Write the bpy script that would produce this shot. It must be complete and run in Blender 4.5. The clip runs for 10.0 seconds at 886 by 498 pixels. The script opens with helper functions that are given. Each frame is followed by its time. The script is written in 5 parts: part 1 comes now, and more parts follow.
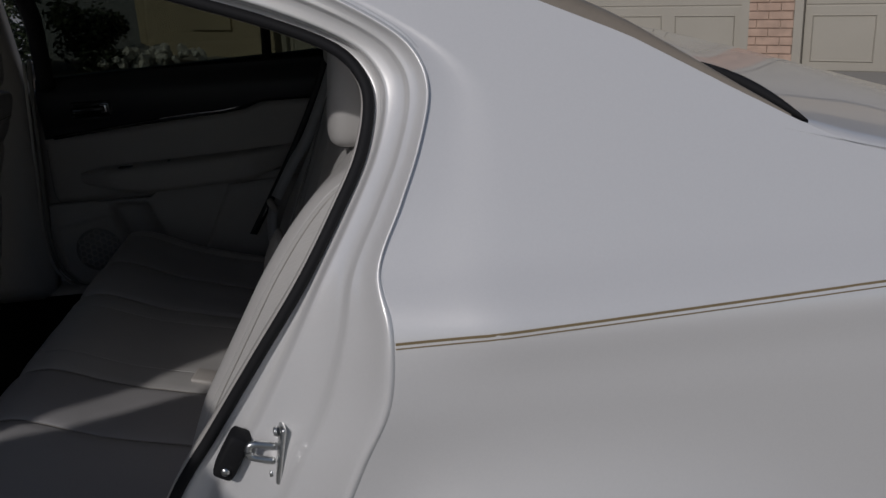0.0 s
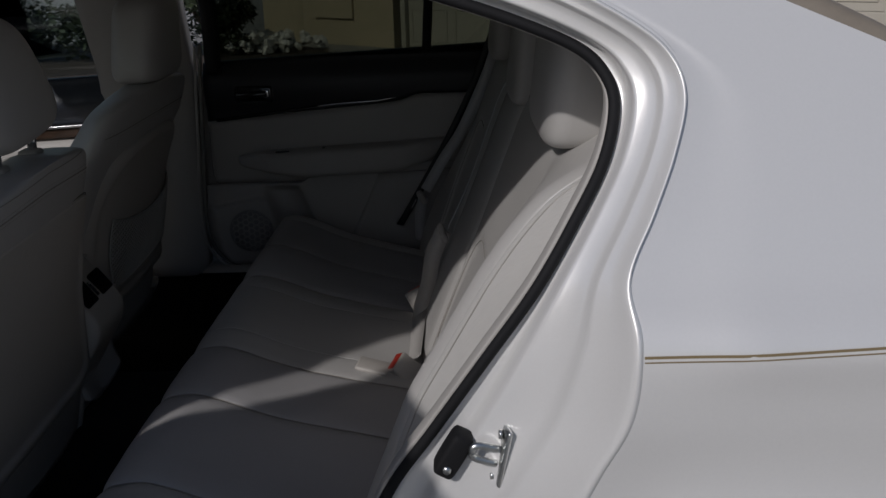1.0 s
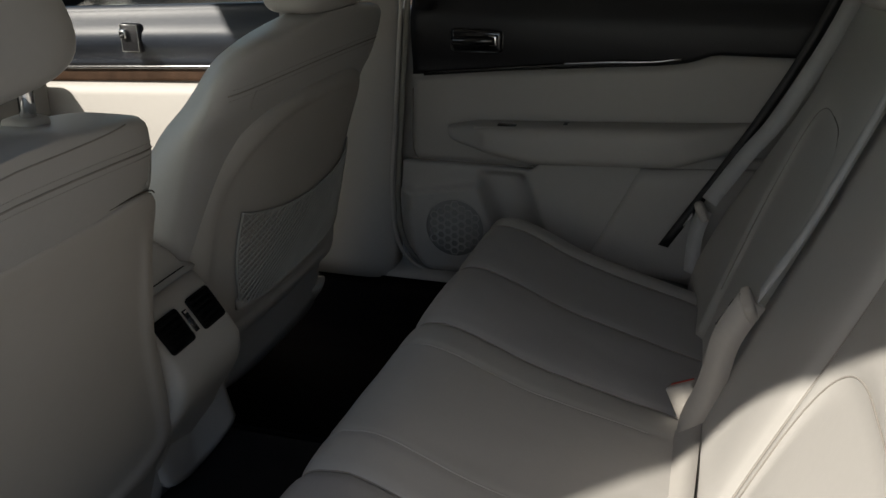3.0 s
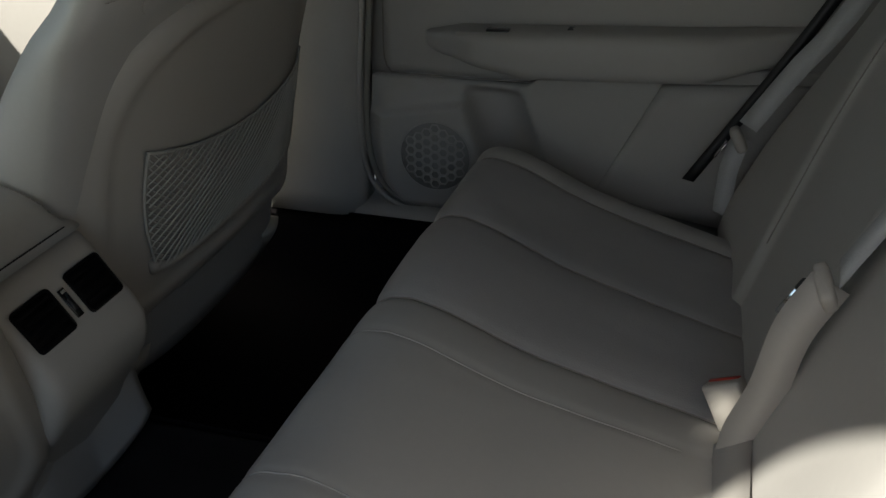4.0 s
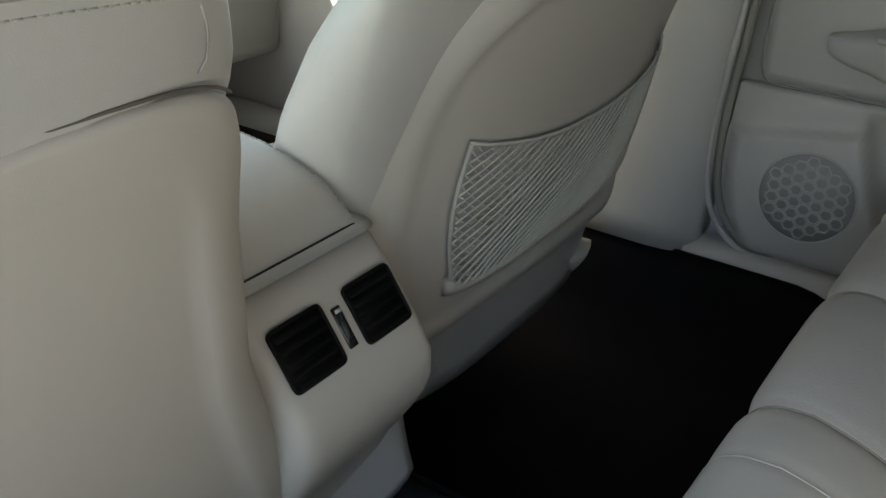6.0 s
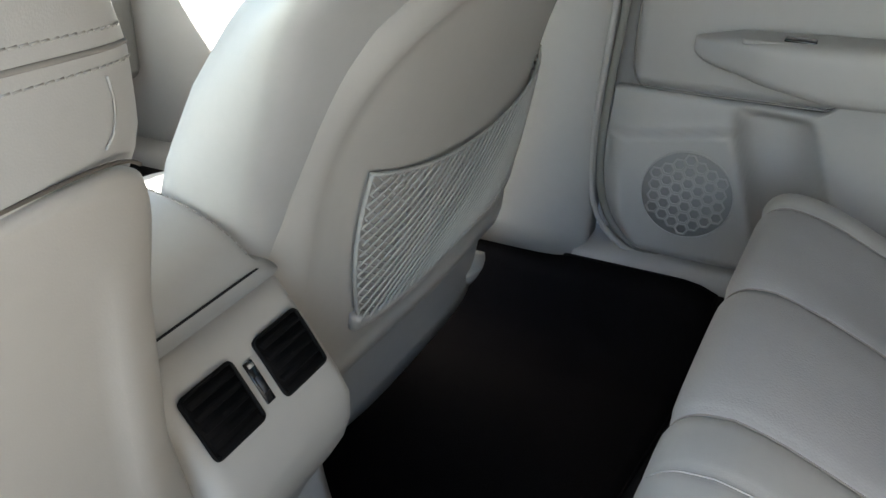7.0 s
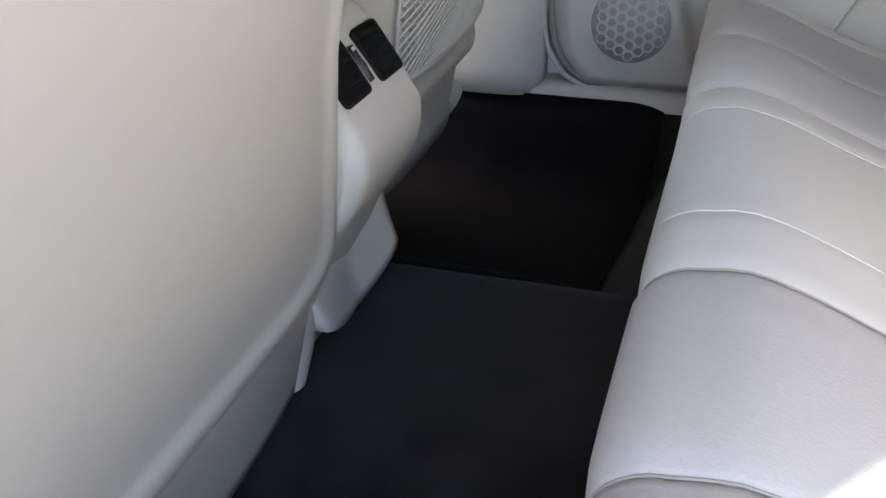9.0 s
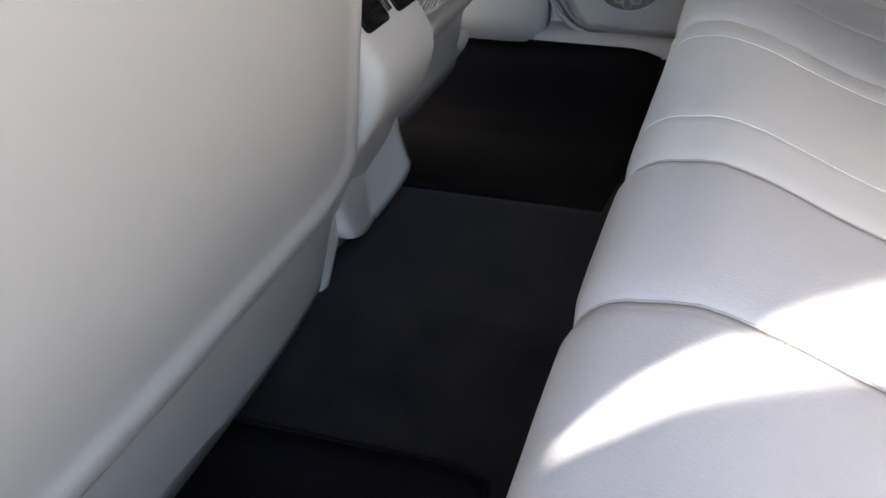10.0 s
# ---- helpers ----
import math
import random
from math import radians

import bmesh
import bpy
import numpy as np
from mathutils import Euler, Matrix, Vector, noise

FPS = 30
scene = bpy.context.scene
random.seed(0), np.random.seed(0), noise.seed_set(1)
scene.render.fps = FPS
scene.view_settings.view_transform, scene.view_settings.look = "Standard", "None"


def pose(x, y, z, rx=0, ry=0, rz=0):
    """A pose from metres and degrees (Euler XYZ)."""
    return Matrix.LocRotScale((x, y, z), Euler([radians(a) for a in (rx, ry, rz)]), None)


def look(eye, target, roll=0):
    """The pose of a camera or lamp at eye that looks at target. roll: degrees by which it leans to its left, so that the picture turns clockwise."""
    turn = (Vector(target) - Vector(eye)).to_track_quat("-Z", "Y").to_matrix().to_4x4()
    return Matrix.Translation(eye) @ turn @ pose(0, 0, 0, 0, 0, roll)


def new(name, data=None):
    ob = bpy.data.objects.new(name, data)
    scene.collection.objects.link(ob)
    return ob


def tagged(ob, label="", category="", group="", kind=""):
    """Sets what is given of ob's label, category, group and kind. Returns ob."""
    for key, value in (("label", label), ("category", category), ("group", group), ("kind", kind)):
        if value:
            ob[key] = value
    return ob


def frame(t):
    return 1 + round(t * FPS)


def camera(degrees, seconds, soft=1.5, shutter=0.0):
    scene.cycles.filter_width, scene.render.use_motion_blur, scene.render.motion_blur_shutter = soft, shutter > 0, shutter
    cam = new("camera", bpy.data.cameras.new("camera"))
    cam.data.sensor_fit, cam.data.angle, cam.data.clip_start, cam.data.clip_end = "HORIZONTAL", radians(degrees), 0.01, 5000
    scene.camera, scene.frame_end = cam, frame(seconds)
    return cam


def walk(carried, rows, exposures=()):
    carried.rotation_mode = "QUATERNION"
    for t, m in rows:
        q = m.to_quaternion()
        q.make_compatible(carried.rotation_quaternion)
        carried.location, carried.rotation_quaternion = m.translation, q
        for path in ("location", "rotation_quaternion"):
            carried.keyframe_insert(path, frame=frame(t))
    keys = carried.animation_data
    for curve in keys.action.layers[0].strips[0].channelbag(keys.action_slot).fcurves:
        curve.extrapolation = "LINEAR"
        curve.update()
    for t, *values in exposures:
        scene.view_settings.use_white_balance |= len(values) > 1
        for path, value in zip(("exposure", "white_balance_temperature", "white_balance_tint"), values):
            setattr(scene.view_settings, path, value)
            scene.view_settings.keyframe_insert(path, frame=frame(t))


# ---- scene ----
cam = camera(53.0, 10.0)
PATH = [
    (0, (0.491, -0.646, 1.217), (0.695, 1.238, 0.576), -3.1),
    (0.5, (0.399, -0.644, 1.205), (0.589, 1.242, 0.569), -2.3),
    (1, (0.369, -0.622, 1.226), (0.358, 1.271, 0.581), -1.6),
    (1.5, (0.413, -0.544, 1.244), (0.11, 1.323, 0.595), -0.4),
    (2, (0.367, -0.334, 1.196), (-0.057, 1.505, 0.534), -0.0),
    (2.5, (0.311, -0.124, 1.155), (-0.217, 1.687, 0.492), -0.2),
    (4, (0.237, 0.313, 1.073), (-0.253, 2.009, 0.132), -0.4),
    (4.5, (0.166, 0.44, 1.018), (-0.444, 2.093, 0.072), 0.9),
    (5, (0.096, 0.486, 0.967), (-0.852, 1.983, 0.04), 1.8),
    (6.5, (0.050, 0.503, 0.990), (-0.951, 1.962, 0.057), 1.5),
    (7, (0.024, 0.509, 0.992), (-0.727, 2.116, 0.070), 1.0),
    (7.5, (0.012, 0.459, 0.954), (-0.616, 2.123, 0.039), 0.2),
    (8, (-0.019, 0.409, 0.901), (-0.572, 2.098, -0.017), 0.3),
    (8.5, (-0.04, 0.365, 0.873), (-0.554, 2.066, -0.044), 0.2),
    (9, (-0.038, 0.275, 0.833), (-0.529, 1.987, -0.076), 0.2),
    (9.5, (-0.04, 0.239, 0.818), (-0.538, 1.948, -0.093), 0.1),
    (10, (-0.019, 0.191, 0.828), (-0.508, 1.868, -0.146), 0.3),
]
walk(cam, [(t, look(eye, target, roll)) for t, eye, target, roll in PATH],
     exposures=[(0, -0.9, 6150, 13), (0.5, -0.83, 6150, 13), (1, -0.60, 6150, 13), (1.5, -0.29, 6250, 13), (2, 0.15, 6400, 12), (2.5, 1.17, 6900, 10), (4, 1.52, 6700, 5), (4.5, 2.25, 6750, 3), (5, 2.62, 6750, 2), (6.5, 3.55, 6600, 3), (7, 3.83, 6400, 5), (8, 4.18, 6500, 10), (9, 4.28, 6500, 11), (10, 4.1, 6480, 12)])

from mathutils.bvhtree import BVHTree

# ---------- world, sun, exposure ----------
world = bpy.data.worlds.new("world")
scene.world = world
world.use_nodes = True
wn = world.node_tree.nodes
sky = wn.new("ShaderNodeTexSky")
sky.sky_type, sky.sun_disc = "NISHITA", False
SUN_WAY = Vector((0.61, 0.79, -0.75)).normalized()
sky.sun_elevation = math.asin(-SUN_WAY.z)
sky.sun_rotation = math.atan2(-SUN_WAY.x, -SUN_WAY.y)
sky.dust_density, sky.air_density = 1.5, 1.0
world.node_tree.links.new(sky.outputs[0], wn["Background"].inputs[0])
wn["Background"].inputs[1].default_value = 0.085
sun = new("sun", bpy.data.lights.new("sun", "SUN"))
sun.data.energy, sun.data.angle, sun.data.color = 2.7, radians(1.2), (1.0, 0.95, 0.89)
sun.matrix_world = look(-SUN_WAY * 20, (0, 0, 0))


# ---------- materials ----------
def material(name, base, rough=0.5, metal=0.0, coat=0.0, spec=0.5, grain=None, bump=0.0, bump_scale=200.0, blotch=0.06,
             blotch_scale=4.0, bump_kind="noise", sheen=0.0):
    """A plain surface: base colour varied at two scales, fine relief, and its gloss."""
    m = bpy.data.materials.new(name)
    m.use_nodes = True
    n, l = m.node_tree.nodes, m.node_tree.links
    b = n["Principled BSDF"]
    b.inputs["Roughness"].default_value, b.inputs["Metallic"].default_value = rough, metal
    b.inputs["Coat Weight"].default_value, b.inputs["Coat Roughness"].default_value = coat, 0.04
    b.inputs["Specular IOR Level"].default_value, b.inputs["Sheen Weight"].default_value = spec, sheen
    co = n.new("ShaderNodeTexCoord")
    big = n.new("ShaderNodeTexNoise")
    big.inputs["Scale"].default_value, big.inputs["Detail"].default_value = blotch_scale, 4
    small = n.new("ShaderNodeTexNoise")
    small.inputs["Scale"].default_value, small.inputs["Detail"].default_value = grain or blotch_scale * 30, 3
    mixed = n.new("ShaderNodeMath")
    mixed.operation = "MULTIPLY_ADD"
    mixed.inputs[1].default_value = 0.35
    l.new(co.outputs["Object"], big.inputs["Vector"]), l.new(co.outputs["Object"], small.inputs["Vector"])
    l.new(small.outputs["Fac"], mixed.inputs[0]), l.new(big.outputs["Fac"], mixed.inputs[2])
    ramp = n.new("ShaderNodeValToRGB")
    lo, hi = ramp.color_ramp.elements
    lo.position, hi.position = 0.35, 0.95
    lo.color = (*[c * (1 - blotch) for c in base], 1)
    hi.color = (*[min(1, c * (1 + blotch)) for c in base], 1)
    l.new(mixed.outputs[0], ramp.inputs[0]), l.new(ramp.outputs[0], b.inputs["Base Color"])
    rr = n.new("ShaderNodeMapRange")
    rr.inputs["To Min"].default_value, rr.inputs["To Max"].default_value = max(0.02, rough * 0.85), min(1, rough * 1.15)
    l.new(big.outputs["Fac"], rr.inputs["Value"]), l.new(rr.outputs[0], b.inputs["Roughness"])
    if bump:
        if bump_kind == "wave":
            t = n.new("ShaderNodeTexWave")
            t.bands_direction = "Z"
        elif bump_kind == "voronoi":
            t = n.new("ShaderNodeTexVoronoi")
        else:
            t = n.new("ShaderNodeTexNoise")
            t.inputs["Detail"].default_value = 6
        t.inputs["Scale"].default_value = bump_scale
        l.new(co.outputs["Object"], t.inputs["Vector"])
        bm_ = n.new("ShaderNodeBump")
        bm_.inputs["Strength"].default_value, bm_.inputs["Distance"].default_value = bump, 0.001
        l.new(t.outputs[0], bm_.inputs["Height"]), l.new(bm_.outputs[0], b.inputs["Normal"])
    return m


def glass(name, tint, rough=0.0):
    m = bpy.data.materials.new(name)
    m.use_nodes = True
    n, l = m.node_tree.nodes, m.node_tree.links
    n.remove(n["Principled BSDF"])
    tr, gl, mix, fr = (n.new("ShaderNodeBsdfTransparent"), n.new("ShaderNodeBsdfGlossy"), n.new("ShaderNodeMixShader"),
                       n.new("ShaderNodeFresnel"))
    tr.inputs[0].default_value, gl.inputs["Roughness"].default_value, fr.inputs[0].default_value = (*tint, 1), rough, 1.45
    l.new(fr.outputs[0], mix.inputs[0]), l.new(tr.outputs[0], mix.inputs[1]), l.new(gl.outputs[0], mix.inputs[2])
    l.new(mix.outputs[0], n["Material Output"].inputs[0])
    return m


PAINT = material("pearl_white_paint", (0.75, 0.74, 0.72), 0.34, metal=0.22, coat=1.0, blotch=0.015, blotch_scale=400, grain=1500)
LEATHER = material("ivory_leather", (0.425, 0.411, 0.390), 0.40, bump=0.05, bump_scale=1100, bump_kind="voronoi", blotch=0.05, blotch_scale=5)
INSERT = material("ivory_perforated_leather", (0.370, 0.358, 0.353), 0.5, bump=0.16, bump_scale=520, bump_kind="voronoi", blotch=0.05, blotch_scale=6)
CLOTH = material("ivory_side_vinyl", (0.46, 0.447, 0.421), 0.6, bump=0.35, bump_scale=270, blotch=0.04, bump_kind="wave")
SHEENY = material("blue_black_panel", (0.030, 0.036, 0.048), 0.46, bump=0.2, bump_scale=900, blotch=0.1)
SHELL = material("beige_hard_plastic", (0.413, 0.386, 0.350), 0.5, bump=0.08, bump_scale=900, blotch=0.04, blotch_scale=3)
TRIM = material("ivory_trim_plastic", (0.408, 0.388, 0.362), 0.55, bump=0.1, bump_scale=800, blotch=0.04, blotch_scale=3)
CARPET = material("black_carpet", (0.0134, 0.0118, 0.0122), 0.95, spec=0.1, bump=1.0, bump_scale=900, blotch=0.45, blotch_scale=22, sheen=0.05)
MAT = material("black_mat_pile", (0.0078, 0.0066, 0.0074), 0.97, spec=0.08, bump=1.0, bump_scale=1100, blotch=0.25, blotch_scale=12)
BLACK = material("black_soft_plastic", (0.012, 0.012, 0.014), 0.45, bump=0.3, bump_scale=900, blotch=0.1)
GLOSS = material("gloss_black_plastic", (0.008, 0.008, 0.009), 0.15, coat=0.5, blotch=0.05)
VENTBLACK = material("matt_vent_black", (0.0042, 0.0038, 0.0040), 0.6, spec=0.12, blotch=0.1)
RUBBER = material("black_rubber", (0.010, 0.010, 0.011), 0.75, spec=0.25, bump=0.2, bump_scale=500, blotch=0.1)
CHROME = material("chrome", (0.72, 0.72, 0.73), 0.12, metal=1.0, blotch=0.04)
ZINC = material("zinc_plated_steel", (0.55, 0.56, 0.55), 0.3, metal=1.0, blotch=0.25, blotch_scale=60)
WOOD = material("dark_wood_veneer", (0.052, 0.030, 0.019), 0.35, coat=0.4, blotch=0.5, blotch_scale=30)
STITCH = material("ivory_thread", (0.385, 0.365, 0.335), 0.7, blotch=0.05)
# seam cords: crease shade put into a colour darker than the leather
SEAMSHADE = material("shaded_seam_cord", (0.27, 0.25, 0.225), 0.8, blotch=0.1)
# shade of the gap over the driver's back shell, put into a brown colour
GAPSHADE = material("shaded_joint", (0.10, 0.085, 0.07), 0.8, blotch=0.1)
NETTING = material("grey_elastic_net", (0.42, 0.41, 0.38), 0.7, blotch=0.08, blotch_scale=30)
RED = material("red_plastic", (0.40, 0.032, 0.018), 0.4, blotch=0.05)
GOLD = material("gold_pinstripe", (0.25, 0.19, 0.10), 0.4, blotch=0.1)
TINT = glass("tinted_glass", (0.31, 0.33, 0.295))
SHADE = glass("door_privacy_glass", (0.14, 0.135, 0.125))
CLEAR = glass("clear_glass", (0.88, 0.93, 0.92))
SIDECLEAR = glass("front_side_glass", (0.78, 0.83, 0.81))
MIRROR = material("mirror", (0.8, 0.8, 0.8), 0.02, metal=1.0, blotch=0.0)
WEB = material("grey_belt_webbing", (0.46, 0.46, 0.46), 0.7, bump=0.8, bump_scale=600, blotch=0.06, blotch_scale=20)
CONCRETE = material("driveway_concrete", (0.26, 0.25, 0.23), 0.85, bump=0.5, bump_scale=60, blotch=0.12, blotch_scale=1.2)
GARAGE = material("taupe_garage_paint", (0.40, 0.37, 0.31), 0.5, bump=0.2, bump_scale=90, blotch=0.05, blotch_scale=2)
STUCCO = material("tan_wall_paint", (0.46, 0.38, 0.26), 0.8, bump=0.8, bump_scale=80, blotch=0.06, blotch_scale=2)
BRICK = material("pink_brick", (0.47, 0.33, 0.25), 0.85, bump=0.8, bump_scale=70, blotch=0.25, blotch_scale=9)
MORTAR = material("brick_mortar", (0.45, 0.35, 0.27), 0.9, bump=0.8, bump_scale=90, blotch=0.1)
SOIL = material("dark_mulch", (0.035, 0.025, 0.018), 0.95, bump=1.0, bump_scale=40, blotch=0.4, blotch_scale=8)
LEAF = material("dark_green_leaf", (0.030, 0.042, 0.020), 0.5, blotch=0.5, blotch_scale=3)
BARK = material("grey_bark", (0.10, 0.08, 0.06), 0.9, bump=1.0, bump_scale=30, blotch=0.3)
STONE = material("white_landscape_stone", (0.62, 0.60, 0.56), 0.85, bump=0.8, bump_scale=40, blotch=0.2, blotch_scale=5)
TYRE = material("tyre_rubber", (0.015, 0.015, 0.015), 0.8, bump=0.5, bump_scale=100, blotch=0.2)
ROOFING = material("brown_shingle", (0.14, 0.11, 0.09), 0.9, bump=1.0, bump_scale=30, blotch=0.3)


# ---------- mesh helpers ----------
def thing(name, label, category, group="", kind="", at=(0, 0, 0)):
    ob = new(name)
    ob.empty_display_size = 0.05
    ob.location = at
    return tagged(ob, label, category, group, kind)


def part(name, bm, mat, parent=None, label="", smooth=True, kind=""):
    me = bpy.data.meshes.new(name)
    bmesh.ops.recalc_face_normals(bm, faces=bm.faces[:])
    bm.to_mesh(me)
    bm.free()
    me.materials.append(mat)
    if smooth:
        me.polygons.foreach_set("use_smooth", [True] * len(me.polygons))
    ob = new(name, me)
    if parent is not None:
        ob.parent = parent
        up = Vector((0, 0, 0))
        p = parent
        while p is not None:
            up += p.location
            p = p.parent
        ob.location = -up
    return tagged(ob, label, "", "", kind)


def lerp(table, v):
    """Linear look-up in a table of (v, value) rows."""
    if v <= table[0][0]:
        return table[0][1]
    for (a, p), (b, q) in zip(table, table[1:]):
        if v <= b:
            return p + (q - p) * (v - a) / (b - a)
    return table[-1][1]


def soft_lerp(table, v, w=0.02):
    return sum(lerp(table, v + d * w) for d in (-1, -0.5, 0, 0.5, 1)) / 5


def smooth_path(points, n):
    """n + 1 points evenly spread along a Catmull-Rom curve."""
    P = [Vector(p) for p in points]
    P = [P[0] * 2 - P[1]] + P + [P[-1] * 2 - P[-2]]
    out = []
    for i in range(1, len(P) - 2):
        for k in range(16):
            t = k / 16
            a, b, c, d = P[i - 1], P[i], P[i + 1], P[i + 2]
            out.append(0.5 * (2 * b + (c - a) * t + (2 * a - 5 * b + 4 * c - d) * t * t + (3 * b - 3 * c + d - a) * t ** 3))
    out.append(P[-2])
    ways = [0]
    for a, b in zip(out, out[1:]):
        ways.append(ways[-1] + (b - a).length)
    res, j = [], 0
    for k in range(n + 1):
        w = ways[-1] * k / n
        while j < len(ways) - 2 and ways[j + 1] < w:
            j += 1
        f = (w - ways[j]) / max(1e-9, ways[j + 1] - ways[j])
        res.append(out[j].lerp(out[j + 1], min(1, f)))
    return res


def grid(rows, bm=None, loop=False):
    """A sheet through rows of points. loop: each row closes on itself."""
    bm = bm or bmesh.new()
    vs = [[bm.verts.new(p) for p in r] for r in rows]
    for a, b in zip(vs, vs[1:]):
        m = len(a)
        for i in range(m if loop else m - 1):
            j = (i + 1) % m
            try:
                bm.faces.new((a[i], a[j], b[j], b[i]))
            except ValueError:
                pass
    return bm


def loft(rings, bm=None, caps=True):
    bm = bm or bmesh.new()
    vs = [[bm.verts.new(p) for p in r] for r in rings]
    for a, b in zip(vs, vs[1:]):
        m = len(a)
        for i in range(m):
            bm.faces.new((a[i], a[(i + 1) % m], b[(i + 1) % m], b[i]))
    if caps:
        bm.faces.new(vs[0][::-1])
        bm.faces.new(vs[-1])
    return bm


def slab(rows, off, bm=None):
    """A sheet with thickness: off(point) is the shift of its other face."""
    bm = bm or bmesh.new()
    f = [[bm.verts.new(p) for p in r] for r in rows]
    g = [[bm.verts.new(Vector(p) + Vector(off)) for p in r] for r in rows]
    n, m = len(rows), len(rows[0])
    for i in range(n - 1):
        for j in range(m - 1):
            bm.faces.new((f[i][j], f[i][j + 1], f[i + 1][j + 1], f[i + 1][j]))
            bm.faces.new((g[i][j], g[i + 1][j], g[i + 1][j + 1], g[i][j + 1]))
    edge = [(0, j) for j in range(m)] + [(i, m - 1) for i in range(1, n)] + [(n - 1, j) for j in range(m - 2, -1, -1)] + [(i, 0) for i in range(n - 2, 0, -1)]
    for (a, b), (c, d) in zip(edge, edge[1:] + edge[:1]):
        bm.faces.new((f[a][b], g[a][b], g[c][d], f[c][d]))
    return bm


def tube(points, r, sides=8, bm=None, closed=False, flat=1.0, up=(0, 0, 1)):
    """A tube along points; flat < 1 squashes it across up."""
    bm = bm or bmesh.new()
    pts = [Vector(p) for p in points]
    rings = []
    for i, p in enumerate(pts):
        a = pts[i - 1] if i or closed else p
        b = pts[(i + 1) % len(pts)] if i < len(pts) - 1 or closed else p
        t = (b - a).normalized()
        s = t.cross(Vector(up))
        s = s.normalized() if s.length > 1e-4 else Vector((1, 0, 0))
        u = s.cross(t)
        rings.append([p + s * (r * math.cos(2 * math.pi * k / sides)) + u * (r * flat * math.sin(2 * math.pi * k / sides)) for k in range(sides)])
    if closed:
        rings.append(rings[0])
        return grid(rings, bm, loop=True)
    return loft(rings, bm)


def box(lo, hi, bevel=0.0, seg=2, bm=None):
    own = bm is None
    bm = bm or bmesh.new()
    r = bmesh.ops.create_cube(bm, size=1)
    lo, hi = Vector(lo), Vector(hi)
    for v in r["verts"]:
        v.co = Vector((lo[i] + (v.co[i] + 0.5) * (hi[i] - lo[i]) for i in range(3)))
    if bevel:
        edges = list({e for v in r["verts"] for e in v.link_edges})
        bmesh.ops.bevel(bm, geom=edges, offset=bevel, segments=seg, profile=0.5, affect="EDGES")
    return bm


def move(bm, m):
    bmesh.ops.transform(bm, matrix=m, verts=bm.verts[:])
    return bm


def squircle(n, power=3.0):
    """Unit rounded-square outline of n points, as (a, b)."""
    out = []
    for k in range(n):
        t = 2 * math.pi * k / n
        c, s = math.cos(t), math.sin(t)
        out.append((math.copysign(abs(c) ** (2 / power), c), math.copysign(abs(s) ** (2 / power), s)))
    return out


def cushion_blob(centre, half, n=36, rings=14, power=3.2, zpower=2.6, shape=None):
    """A padded block: stacked rounded outlines, its top and bottom rounded over. shape(p) may bend it."""
    rs = []
    sq = squircle(n, power)
    for i in range(rings + 1):
        a = -math.pi / 2 + math.pi * i / rings
        c, s = max(0.001, math.cos(a)), math.sin(a)
        k = abs(c) ** (2 / zpower)
        z = math.copysign(abs(s) ** (2 / zpower), s)
        ring = []
        for u, v in sq:
            p = Vector((centre[0] + half[0] * u * k, centre[1] + half[1] * v * k, centre[2] + half[2] * z))
            ring.append(shape(p) if shape else p)
        rs.append(ring)
    return loft(rs)


MID = 0.872          # the car's centre line


def mirror_y(bm):
    for v in bm.verts:
        v.co.y = 2 * MID - v.co.y
    return bm

# ---------- ground ----------
g = bmesh.new()
N = 24
grid([[(-60 + 120 * i / N, -60 + 120 * j / N, 0.0) for j in range(N + 1)] for i in range(N + 1)], g)
bmesh.ops.transform(g, matrix=Matrix.Scale(12, 4, (1, 0, 0)) @ Matrix.Scale(12, 4, (0, 1, 0)), verts=g.verts[:])
tagged(part("ground", g, CONCRETE, smooth=False), "pale concrete driveway running to the house", "driveway", kind="structure")


# ---------- car body ----------
def side_y(z):
    """How far in from the widest line the left body side lies at a height."""
    return soft_lerp([(0.2, 0.05), (0.45, 0.012), (0.7, 0.002), (0.86, -0.006), (0.905, -0.005), (0.925, 0.000), (0.950, 0.018), (0.972, 0.034), (1.0, 0.048), (1.1, 0.108), (1.3, 0.235), (1.5, 0.36)], z, 0.010)


car = thing("sedan_car", "pearl white four-door sedan with an open rear door and gold pinstripe", "car")

SEAL = [(-0.322, 0.5214), (-0.326, 0.752), (-0.306, 0.9852), (-0.266, 1.160), (-0.212, 1.228), (-0.10, 1.2557), (0.0723, 1.2483), (0.2113, 1.226), (0.3138, 1.2006), (0.3654, 1.1846),
        (0.4363, 1.1607), (0.4889, 1.1376), (0.5113, 1.1153), (0.5177, 1.0889), (0.5063, 1.0463), (0.4802, 1.0009), (0.4443, 0.9448), (0.3999, 0.8818), (0.3521, 0.8119), (0.3093, 0.749),
        (0.2703, 0.6619), (0.2353, 0.5616), (0.1703, 0.4792), (0.0504, 0.4531), (-0.1792, 0.4511), (-0.278, 0.4661)]
